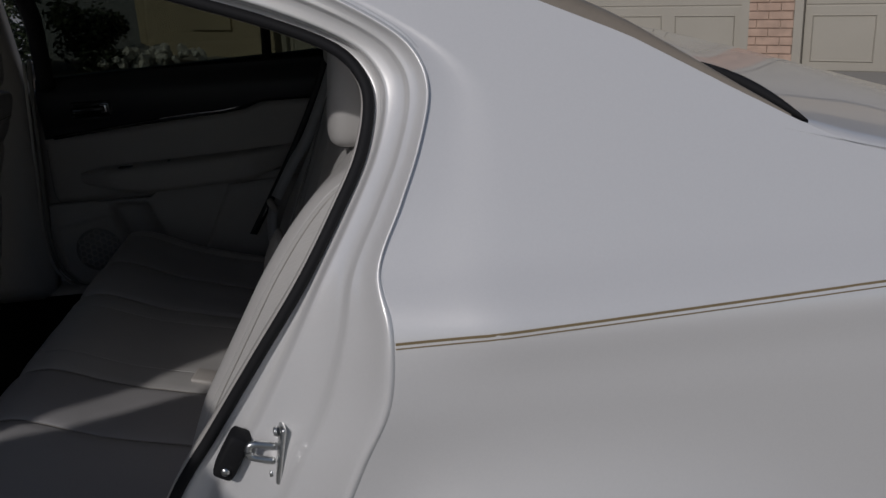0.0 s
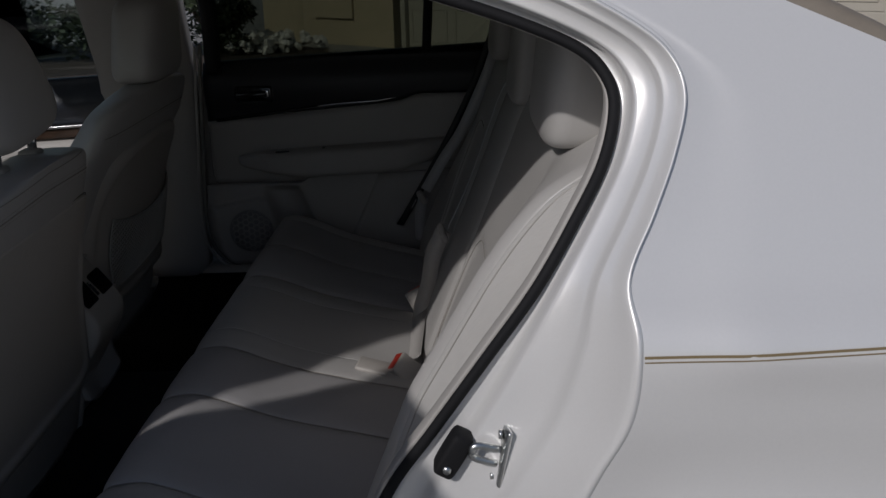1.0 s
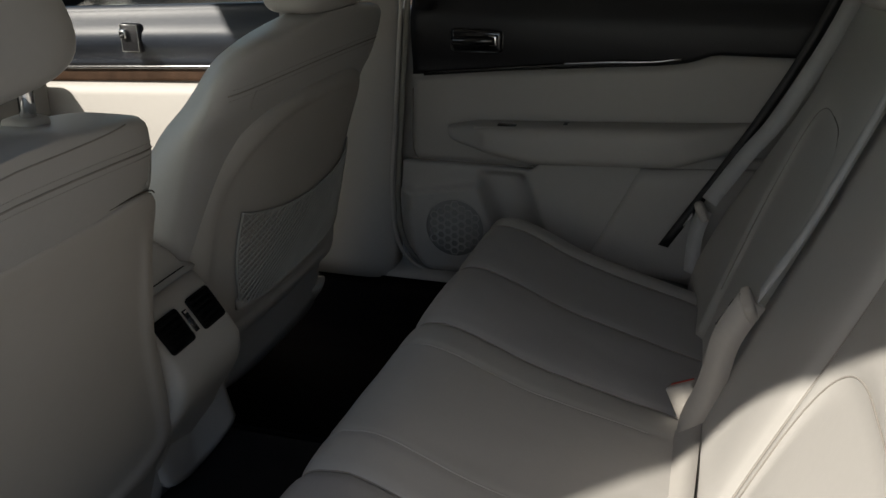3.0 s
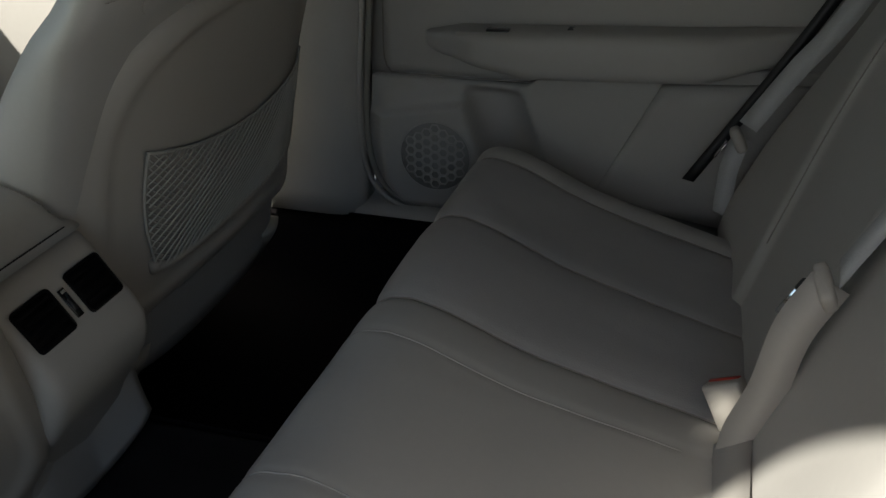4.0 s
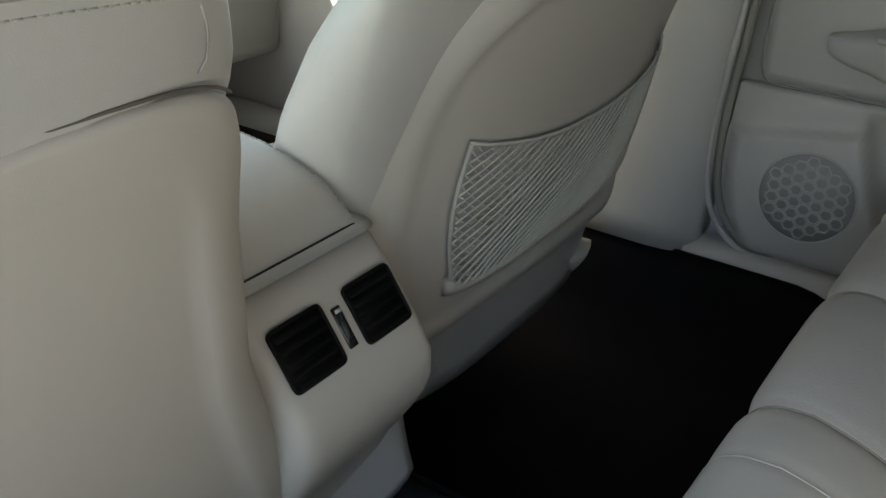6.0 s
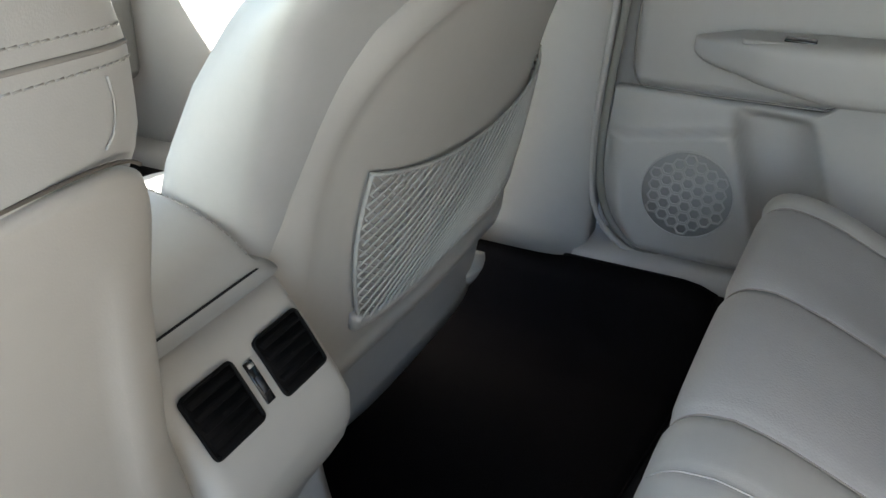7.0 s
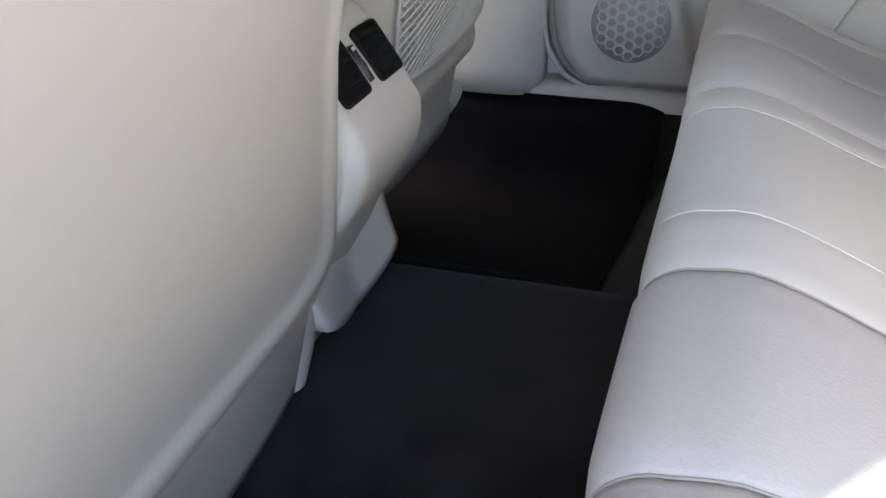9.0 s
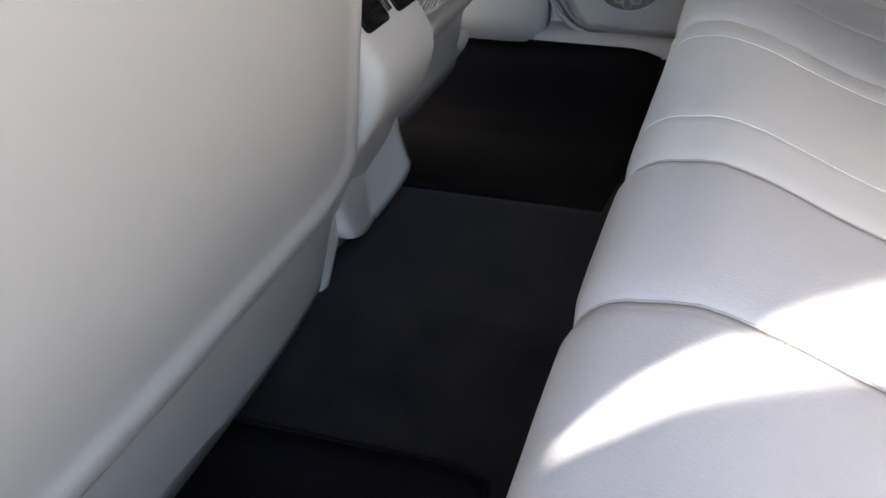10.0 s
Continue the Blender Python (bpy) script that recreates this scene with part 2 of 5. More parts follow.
EDGE = [(-0.345, 0.50), (-0.35, 0.75), (-0.342, 1.0), (-0.325, 1.21), (-0.265, 1.285), (-0.12, 1.302), (0.05, 1.296), (0.22, 1.275), (0.33, 1.245), (0.40, 1.222),
        (0.468, 1.197), (0.530, 1.163), (0.560, 1.137), (0.569, 1.105), (0.556, 1.062), (0.536, 1.02), (0.5135, 0.974), (0.5185, 0.93), (0.512, 0.87), (0.487, 0.815),
        (0.455, 0.74), (0.405, 0.62), (0.33, 0.49), (0.15, 0.385), (-0.15, 0.37), (-0.28, 0.40)]


def jamb_y(z):
    return soft_lerp([(0.3, 0.10), (0.93, 0.088), (1.0, 0.112), (1.3, 0.26)], z, 0.02)


def stations(xz, fy, per=8):
    out = []
    p = [Vector((x, fy(z), z)) for x, z in xz]
    n = len(p)
    for i in range(n):
        a, b, c, d = p[i - 1], p[i], p[(i + 1) % n], p[(i + 2) % n]
        for k in range(per):
            t = k / per
            out.append(0.5 * (2 * b + (c - a) * t + (2 * a - 5 * b + 4 * c - d) * t * t + (3 * b - 3 * c + d - a) * t ** 3))
    return out


seal_in, edge_out = stations(SEAL, jamb_y), stations(EDGE, side_y)
# the painted door frame: a flat flange by the seal, a raised rib, a channel and the rolled panel edge
PROFILE = [(0.0, 0.012), (0.0, 0.0), (0.10, 0.0005), (0.20, 0.0005), (0.235, -0.0015), (0.26, -0.0060), (0.28, -0.0088), (0.30, -0.0098), (0.34, -0.0096), (0.46, -0.0082), (0.59, -0.0074), (0.625, -0.0084), (0.65, -0.0112), (0.67, -0.0130), (0.69, -0.0134), (0.74, -0.0130), (0.82, -0.0120), (0.88, -0.0116), (0.90, -0.0195), (0.93, -0.0190), (0.955, -0.0170), (0.975, -0.0115), (0.988, -0.0060), (1.0, 0.0)]
rows = []
for f, dy in PROFILE:
    row = []
    for a, b in zip(seal_in, edge_out):
        base = a.lerp(b, f)
        flat = a.y + (b.y - a.y) * (f ** 2.2)
        y = flat + dy * lerp([(0.0, 1.45), (0.60, 1.45), (0.76, 1.0), (0.889, 1.0), (0.89, 0.6), (1.0, 0.6)], f)
        if f >= 1.0:
            y = b.y
        row.append(Vector((base.x, y, base.z)))
    rows.append(row)
rows.insert(0, [p + Vector((0, 0.016, 0)) for p in rows[0]])
bm = bmesh.new()
grid([r + [r[0]] for r in rows], bm)
part("door_frame", bm, PAINT, car, "white painted door opening with raised ribs")
# the panel edge: a small rolled lip
part("panel_edge", tube([p + Vector((0, 0.0042, 0)) for p in edge_out], 0.0036, 8, closed=True, up=(0, 1, 0)), PAINT, car)
# rubber door seal
part("door_seal", tube([p + Vector((0.0, -0.003, 0)) for p in seal_in], 0.0054, 10, closed=True, up=(0, 1, 0)), RUBBER, car, "black rubber door seal")
inner = []
for i, p in enumerate(seal_in):
    q = seal_in[(i + 1) % len(seal_in)] - seal_in[i - 1]
    nrm = Vector((-q.z, 0, q.x)).normalized()
    inner.append(p - nrm * 0.0035 + Vector((0, 0.007, 0)))
liner = [[], [], [], [], []]
for i, p in enumerate(seal_in):
    q = seal_in[(i + 1) % len(seal_in)] - seal_in[i - 1]
    nrm = Vector((-q.z, 0, q.x)).normalized()
    for r_, (a, b) in zip(liner, ((-0.0015, 0.003), (-0.0045, 0.010), (-0.0040, 0.030), (0.004, 0.050), (0.016, 0.070))):
        r_.append(p + nrm * a + Vector((0, b, 0)))
part("opening_liner", grid([r_ + [r_[0]] for r_ in liner]), TRIM, car, "beige plastic liner inside the door opening")
part("seal_lip", tube(inner, 0.003, 6, closed=True, up=(0, 1, 0)), TRIM, car, "beige trim lip inside the door seal")

# quarter panel behind the door
ROOFLINE = [(0.33, 1.335), (0.50, 1.255), (0.60, 1.208), (0.652, 1.179), (0.749, 1.137), (0.845, 1.083), (0.915, 1.046), (0.974, 1.027), (1.10, 1.000), (1.30, 0.945), (1.50, 0.905), (1.66, 0.87)]
WHEEL = (0.64, 0.33)


def flare(x, z):
    r = math.hypot(x - WHEEL[0], z - WHEEL[1])
    return -0.024 * math.exp(-((r - 0.40) / 0.045) ** 2) if r < 0.40 else -0.024 * math.exp(-((r - 0.40) / 0.060) ** 2)


def body_point(x, z):
    rear = max(0.0, x - 1.0)
    return Vector((x, side_y(z) + flare(x, z) + 0.10 * rear ** 2 - 0.009 * math.exp(-((z - 0.935) / 0.028) ** 2), z))


seg = edge_out[8 * 8:8 * 23 + 1]      # from the roof rail down to the sill
rows = []
for k, e in enumerate(seg):
    f = k / (len(seg) - 1)
    if e.z > 0.974:
        g_ = min(1, (k / next(i for i, q in enumerate(seg) if q.z <= 0.974)))
        end = smooth_path([(x, 0, z) for x, z in ROOFLINE], 60)[int(round(g_ * 60))]
        ex, ez = end.x, end.z
    else:
        ez = 0.30 + (0.868 - 0.30) * (e.z - 0.40) / (0.974 - 0.40) if e.z > 0.40 else 0.30
        ex = 1.66
        if e.z < 0.70:
            c = max(0.0, 0.40 ** 2 - (min(e.z, 0.7) - WHEEL[1]) ** 2)
            ex, ez = WHEEL[0] - math.sqrt(max(0.001, 0.36 ** 2 - (min(e.z, 0.69) - WHEEL[1]) ** 2)), e.z
    row = [e]
    M = 56
    for j in range(1, M + 1):
        u = j / M
        x, z = e.x + (ex - e.x) * u, e.z + (ez - e.z) * u
        p = body_point(x, z)
        w = min(1, u * M / 4)
        row.append(Vector((x, e.y + (p.y - e.y) * w if w < 1 else p.y, z)))
    rows.append(row)
split = next(i for i, e in enumerate(seg) if e.z < 0.70)
bm = grid(rows[:split])
panel_tree = BVHTree.FromBMesh(bm)
part("quarter_panel", bm, PAINT, car, "white rear quarter panel")
part("rear_sill", grid(rows[split:]), PAINT, car)
bm = bmesh.new()
back = []
for i in range(20):
    z = 0.30 + 0.40 * i / 19
    x0 = WHEEL[0] + math.sqrt(max(0.001, 0.36 ** 2 - (min(z, 0.69) - WHEEL[1]) ** 2))
    back.append([body_point(x0 + (1.66 - x0) * j / 20, z) for j in range(21)])
part("rear_bumper_side", grid(back), PAINT, car)
# pinstripe: one broad gold line and two hairlines
for name, off, half in (("pinstripe", 0.0, 0.0012), ("pinstripe", -0.0038, 0.0006)):
    pts = []
    for j in range(60):
        x = 0.519 + 1.1 * j / 59
        z = 0.9205 + off + 0.036 * (x - 0.52)
        p = panel_tree.ray_cast(Vector((x, -1.0, z)), Vector((0, 1, 0)))[0] or body_point(x, z)
        pts.append([p + Vector((0, -0.0007, half)), p + Vector((0, -0.0007, -half))])
    part(name, grid(pts), GOLD, car, "thin gold pinstripe")

# roof, rear glass, boot lid
def roof_z(x, y):
    s = abs(y - MID) / 0.62
    return 1.385 - 0.10 * (max(0, x + 0.3) / 0.75) ** 2 - 0.055 * s ** 2.2 - 0.06 * (max(0, -x - 0.6) / 0.7) ** 2


rows = [[Vector((-0.92 + 1.25 * i / 20, MID - 0.62 + 1.24 * j / 20, roof_z(-0.92 + 1.25 * i / 20, MID - 0.62 + 1.24 * j / 20))) for j in range(21)] for i in range(21)]
part("roof", slab(rows, (0, 0, -0.012)), PAINT, car)
rows = [[Vector((-0.92 + 1.42 * i / 20, MID - 0.62 + 1.24 * j / 20, roof_z(-0.92 + 1.42 * i / 20, MID - 0.62 + 1.24 * j / 20))) for j in range(21)] for i in range(21)]
part("headliner", slab([[p + Vector((0, 0, -0.035)) for p in r] for r in rows], (0, 0, -0.012)), TRIM, car, "pale fabric headliner")
for side in (0, 1):
    rail = []
    for i in range(24):
        x = -0.92 + 1.25 * i / 23
        yb = MID - 0.62
        zt = roof_z(x, yb)
        ze = lerp([(-0.92, 1.150), (-0.80, 1.215), (-0.66, 1.270), (-0.33, 1.30), (-0.05, 1.30), (0.22, 1.275), (0.33, 1.245)], x)
        r_ = []
        for k in range(9):
            u = k / 8
            z = zt + (ze - zt) * u
            y = yb + (side_y(ze) - yb) * math.sin(u * math.pi / 2)
            r_.append(Vector((x, y, z)))
        rail.append(r_)
    bm = slab(rail, (0, 0.03, -0.02))
    if side:
        mirror_y(bm)
    part("roof_rail", bm, PAINT, car)


def rail_at(x, s):
    """Left edge of the rear glass opening, as it runs down the rear pillar."""
    z = lerp(ROOFLINE, x)
    return Vector((x, side_y(z), z))


def top_sheet(x0, x1, inset0, n, lift, sag):
    rows = []
    for i in range(n + 1):
        x = x0 + (x1 - x0) * i / n
        a = rail_at(x, 0)
        y0 = a.y + inset0
        r_ = []
        for j in range(31):
            u = j / 30
            y = y0 + (2 * MID - 2 * y0) * u
            r_.append(Vector((x, y, a.z + lift + sag * math.sin(math.pi * u) ** 0.8)))
        rows.append(r_)
    return rows


rows = top_sheet(0.34, 0.885, 0.044, 20, -0.010, 0.030)
part("rear_window", slab(rows, (0, 0, -0.004)), SHADE, car, "tinted rear window")
for side in (0, 1):
    strip, pillar = [], []
    for i in range(31):
        x = 0.33 + 0.553 * i / 30
        a = rail_at(x, 0)
        k = 0.04 + 0.96 * min(1, (30 - i) / 12) ** 0.8
        strip.append([a + Vector((0, -0.001, -0.003)), a + Vector((0, 0.002 * k, 0.008 * k)), a + Vector((0, 0.010 * k, 0.017 * k)), a + Vector((0, 0.026 * k, 0.020 * k)), a + Vector((0, 0.044 * k, 0.014 * k)), a + Vector((0, 0.050 * k, -0.004))])
    bm = grid(strip)
    if side:
        mirror_y(bm)
    part("glass_moulding", bm, material("taupe_body_moulding", (0.24, 0.205, 0.16), 0.35, coat=0.3, blotch=0.15, blotch_scale=6) if not side else bpy.data.materials["taupe_body_moulding"], car, "taupe moulding beside the rear window")
    rub = []
    for i in range(15):
        a, w = rail_at(0.822 + 0.078 * i / 14, 0), 0.0085 * math.sin(math.pi * (0.04 + 0.92 * i / 14)) ** 0.8
        mid = a + Vector((0, 0.046 - 0.038 * i / 14, 0.009 - 0.007 * i / 14 + 0.002 * math.sin(math.pi * i / 14)))
        rub.append([mid + Vector((0, w * c, w * s)) for c, s in [(math.cos(6.2832 * q / 8), math.sin(6.2832 * q / 8)) for q in range(8)]])
    bm = loft(rub)
    if side:
        mirror_y(bm)
    part("glass_corner_trim", bm, RUBBER, car, "black rubber at the foot of the rear window")
rows = []
for i in range(25):
    x = 0.86 + 0.795 * i / 24
    a = rail_at(x, 0)
    a.z = min(a.z, 1.034 - 0.27 * (x - 0.974)) if x < 0.98 else a.z
    dy = 0.10 * max(0, x - 1.0) ** 2
    y0 = a.y + dy + 0.035 * min(1.0, max(0.0, (0.97 - x) / 0.08))
    r_ = []
    for j in range(33):
        u = j / 32
        y = y0 + (2 * MID - 2 * y0) * u
        crown = lerp([(0.8, 0.052), (1.1, 0.056), (1.3, 0.050), (1.5, 0.032), (1.66, 0.015)], x) * (1 - abs(2 * u - 1) ** 3.2)
        r_.append(Vector((x, y, a.z + crown - 0.004)))
    rows.append(r_)
part("boot_lid", slab(rows, (0, 0, -0.01)), PAINT, car, "white boot lid")
part("lid_gap", tube([body_point(0.99 + 0.6 * i / 20, lerp(ROOFLINE, 0.99 + 0.6 * i / 20) - 0.004) + Vector((0, 0.03, 0.014)) for i in range(21)], 0.0022, 6), RUBBER, car)
tail = []
for i in range(13):
    z = 0.30 + 0.55 * i / 12
    tail.append([Vector((1.655 + 0.03 * math.sin(math.pi * j / 20) + (0.03 if z < 0.6 else 0), 0.05 + (2 * MID - 0.1) * j / 20, z)) for j in range(21)])
part("tail_panel", slab(tail, (0.02, 0, 0)), PAINT, car)
# far side: quarter, doors as one outer skin each, so that the shell closes
bm = mirror_y(grid([[body_point(0.53 + 1.13 * j / 40, 0.40 + (lerp(ROOFLINE, 0.53 + 1.13 * j / 40) - 0.40) * i / 30) for j in range(41)] for i in range(31)]))
part("quarter_panel", bm, PAINT, car)
bm = mirror_y(grid([[body_point(-0.30 + 0.83 * j / 30, 0.34 + (0.93 - 0.34) * i / 20) for j in range(31)] for i in range(21)]))
part("rear_door_skin", bm, PAINT, car)
bm = mirror_y(grid([[body_point(-1.25 + 0.94 * j / 30, 0.34 + (0.90 - 0.34) * i / 20) for j in range(31)] for i in range(21)]))
part("front_door_skin", bm, PAINT, car)
bm = grid([[body_point(-1.25 + 0.92 * j / 30, 0.34 + (0.90 - 0.34) * i / 20) for j in range(31)] for i in range(21)])
part("front_door_skin", bm, PAINT, car)
# front end
rows = []
for i in range(21):
    x = -1.25 - 1.05 * i / 20
    r_ = []
    for j in range(25):
        u = j / 24
        half = 0.862 - 0.05 * (i / 20) ** 4
        r_.append(Vector((x - 0.12 * math.sin(math.pi * u) * (i / 20), MID - half + 2 * half * u, 0.96 - 0.22 * (i / 20) ** 1.6 - 0.10 * abs(2 * u - 1) ** 4)))
    rows.append(r_)
part("bonnet", slab(rows, (0, 0, -0.015)), PAINT, car)
front = [[Vector((r.x, r.y, 0.25 + (r.z - 0.25) * k / 8)) for r in rows[-1]] for k in range(9)]
part("front_bumper", slab(front, (-0.02, 0, 0)), PAINT, car)
for side in (0, 1):
    w = [[Vector((r[0].x, r[0].y, 0.30 + (r[0].z - 0.30) * k / 8)) for r in rows] for k in range(9)]
    bm = slab(w, (0, -0.01, 0))
    if side:
        mirror_y(bm)
    part("front_wing", bm, PAINT, car)
pan = [[Vector((-2.25 + 3.9 * i / 10, 0.06 + (2 * MID - 0.12) * j / 6, 0.24)) for j in range(7)] for i in range(11)]
part("underbody", slab(pan, (0, 0, -0.03)), BLACK, car)
# firewall and footwell sides
wall = [[Vector((-1.36 + 0.10 * (1 - k / 8) ** 2, 0.10 + (2 * MID - 0.20) * j / 12, 0.25 + 0.68 * k / 8)) for j in range(13)] for k in range(9)]
part("firewall", slab(wall, (-0.02, 0, 0)), CARPET, car, "black carpeted firewall")
for side in (0, 1):
    bm = slab([[Vector((-1.36 + 0.16 * i / 4, 0.145 + 0.02 * math.sin(math.pi * i / 4), 0.25 + 0.66 * k / 6)) for k in range(7)] for i in range(5)], (0, -0.01, 0))
    if side:
        mirror_y(bm)
    part("kick_panel", bm, BLACK, car, "black footwell side panel")
# windscreen and pillars
rows = [[Vector((-1.38 + 0.48 * i / 8 + 0.22 * (2 * j / 12 - 1) ** 2 * (1 - i / 8), 0.20 + (2 * MID - 0.40) * j / 12 + (0.06 * i / 8) * (1 - 2 * j / 12), 0.97 + 0.38 * i / 8 - 0.05 * abs(2 * j / 12 - 1) ** 2)) for j in range(13)] for i in range(9)]
part("windscreen", slab(rows, (0, 0, -0.004)), CLEAR, car, "clear windscreen").visible_shadow = False
for side in (0, 1):
    bm = tube([(-1.155, 0.095, 0.90), (-0.90, 0.185, 1.115), (-0.66, 0.25, 1.285)], 0.030, 12)
    inn = tube([(-1.105, 0.140, 0.90), (-0.855, 0.225, 1.105), (-0.62, 0.290, 1.270)], 0.034, 12)
    if side:
        mirror_y(bm), mirror_y(inn)
    part("windscreen_pillar", bm, PAINT, car)
    part("pillar_trim", inn, TRIM, car, "pale trim on the windscreen pillar")
    rows = [[Vector((-1.12 + 0.79 * i / 8 + (0.41 * (1 - i / 8)) * k / 6, side_y(0.93 + 0.36 * k / 6) + 0.012, 0.905 + 0.04 * i / 8 + (0.36 - 0.06 * (1 - i / 8)) * k / 6)) for k in range(7)] for i in range(9)]
    bm = slab(rows, (0, 0.004, 0))
    if side:
        mirror_y(bm)
    part("front_window", bm, SIDECLEAR, car, "clear front side window").visible_shadow = False


def wheel(x, y, flip):
    w = bmesh.new()
    ring = [(0.205, 0.0), (0.215, -0.01), (0.29, -0.015), (0.318, 0.0), (0.325, 0.03), (0.325, 0.16), (0.318, 0.19), (0.29, 0.20), (0.205, 0.19)]
    rings = [[(r * math.cos(a), d, r * math.sin(a)) for r, d in ring] for a in [2 * math.pi * k / 48 for k in range(48)]]
    grid(rings + rings[:1], w, loop=True)
    r_ = bmesh.new()
    for k in range(10):
        a = 2 * math.pi * k / 10
        m = Matrix.Rotation(a, 4, "Y")
        tmp = box((-0.018, 0.012, 0.03), (0.018, 0.035, 0.205), 0.006)
        move(tmp, m)
        me = bpy.data.meshes.new("t")
        tmp.to_mesh(me)
        r_.from_mesh(me)
        bpy.data.meshes.remove(me)
        tmp.free()
    tube([(0.2 * math.cos(a), 0.01, 0.2 * math.sin(a)) for a in [2 * math.pi * k / 40 for k in range(40)]], 0.014, 8, r_, closed=True, up=(0, 1, 0))
    hub = bmesh.new()
    bmesh.ops.create_cone(hub, cap_ends=True, segments=24, radius1=0.05, radius2=0.045, depth=0.03, matrix=Matrix.Translation((0, 0.02, 0)) @ Matrix.Rotation(math.pi / 2, 4, "X"))
    me = bpy.data.meshes.new("t")
    hub.to_mesh(me)
    r_.from_mesh(me)
    hub.free()
    for b in (w, r_):
        if flip:
            bmesh.ops.scale(b, vec=(1, -1, 1), verts=b.verts[:])
        bmesh.ops.translate(b, vec=(x, y, 0.325), verts=b.verts[:])
    t = part("wheel", w, TYRE, car, "black tyre on an alloy wheel")
    rim = part("rim", r_, ZINC, None, "silver alloy rim")
    rim.parent = t
    rim.location = (0, 0, 0)


for x in (WHEEL[0], -2.11):
    wheel(x, 0.05, False), wheel(x, 2 * MID - 0.05, True)

# striker and bump stop on the door frame
st = thing("door_striker", "zinc-plated door striker loop bolted to the white door frame", "striker", at=(0.408, 0.078, 0.79))
plate = box((-0.011, 0, -0.028), (0.011, 0.005, 0.028), 0.0024, 2)
move(plate, Matrix.Translation((0.4095, 0.0590, 0.8015)) @ Matrix.Rotation(radians(11), 4, "Y") @ Matrix.Rotation(radians(-78), 4, "Z"))
part("plate", plate, ZINC, st)
part("loop", tube(smooth_path([(0.4080, 0.0580, 0.8085), (0.4000, 0.0560, 0.8115), (0.3920, 0.0545, 0.8140), (0.3870, 0.0540, 0.8130), (0.3852, 0.0540, 0.8080), (0.3865, 0.0545, 0.8030), (0.3910, 0.0550, 0.8000), (0.3990, 0.0565, 0.7965), (0.4060, 0.0580, 0.7940)], 30), 0.0034, 8), ZINC, st, "bent steel loop")
for q in (0.0205, -0.0205):
    b = bmesh.new()
    bmesh.ops.create_cone(b, cap_ends=True, segments=12, radius1=0.0046, radius2=0.0038, depth=0.003, matrix=Matrix.Translation((0.4065 + q * 0.19, 0.0590, 0.8015 + q)) @ Matrix.Rotation(-math.pi / 2, 4, "Y"))
    part("bolt", b, ZINC, st)
bs = thing("door_bump_stop", "black rubber door bump stop on the white door frame", "bump stop", at=(0.348, 0.085, 0.785))
b = cushion_blob((0, 0, 0), (0.0104, 0.013, 0.0225), 28, 10, 5, 6)
move(b, Matrix.Translation((0.3690, 0.0700, 0.7985)) @ Matrix.Rotation(radians(30), 4, "Y"))
part("rubber_block", b, RUBBER, bs)
b = bmesh.new()
bmesh.ops.create_cone(b, cap_ends=True, segments=16, radius1=0.0040, radius2=0.0036, depth=0.003, matrix=Matrix.Translation((0.3630, 0.0563, 0.7885)) @ Matrix.Rotation(math.pi / 2, 4, "X"))
part("screw", b, ZINC, bs)

# ---------- interior shell ----------
def floor_z(x, y):
    tunnel = soft_lerp([(0.66, 0.0), (0.745, 1.0), (0.985, 1.0), (1.05, 0.0)], y, 0.012)
    z = 0.325 + 0.115 * tunnel
    z = max(z, lerp([(0.16, 0.445), (0.24, 0.44), (0.30, 0.335), (0.34, 0.325), (1.42, 0.325), (1.485, 0.345), (1.535, 0.440), (1.60, 0.44)], y))
    rise = lerp([(-0.118, 0.0), (-0.02, 0.15), (0.03, 0.18)], x - 0.11 * max(0.0, y - 1.05))
    z = max(z, 0.325 + rise)
    return z


xs = [-1.3, -1.1, -0.9, -0.7, -0.6, -0.5] + [-0.45 + 0.02 * i for i in range(24)]
ys = [0.14 + 0.0125 * j for j in range(119)]
rows = [[Vector((x, y, floor_z(x, y))) for y in ys] for x in xs]
tagged(part("floor", slab(rows, (0, 0, -0.01)), CARPET), "black carpeted car floor with a raised centre tunnel", "carpet", kind="structure")


def floor_mat(y0, y1, label):
    t = thing("floor_mat", label, "floor mat", group="rear floor mats", at=((-0.2), (y0 + y1) / 2, 0.335))
    rs = []
    for i in range(19):
        r_ = []
        for j in range(31):
            u = j / 30
            k = 1.0
            d = min(i, 18 - i) / 18 * 0.345
            inset = 0.045 * (1 - min(1, d / 0.045)) ** 2
            ya = y0 + (0.10 * max(0.0, 0.145 - 0.345 * i / 18) if y0 > 0.9 else 0.0)
            y = ya + inset + (y1 - ya - 1.1 * inset) * u
            x = -0.46 + (0.335 + 0.11 * max(0.0, y - 1.05)) * i / 18
            r_.append(Vector((x, y, floor_z(x, y) + 0.0055)))
        rs.append(r_)
    part("mat_surface", slab(rs, (0, 0, -0.005)), MAT, t)
    border = [rs[0][j] for j in range(31)] + [rs[i][30] for i in range(1, 19)] + [rs[18][j] for j in range(29, -1, -1)] + [rs[i][0] for i in range(17, 0, -1)]
    part("binding", tube([p + Vector((0, 0, 0.001)) for p in border], 0.0020, 6, closed=True), MAT, t, "black bound edge")


floor_mat(0.984, 1.532, "black carpet floor mat in the far rear footwell")
floor_mat(0.27, 0.680, "black carpet floor mat beside the near door sill")

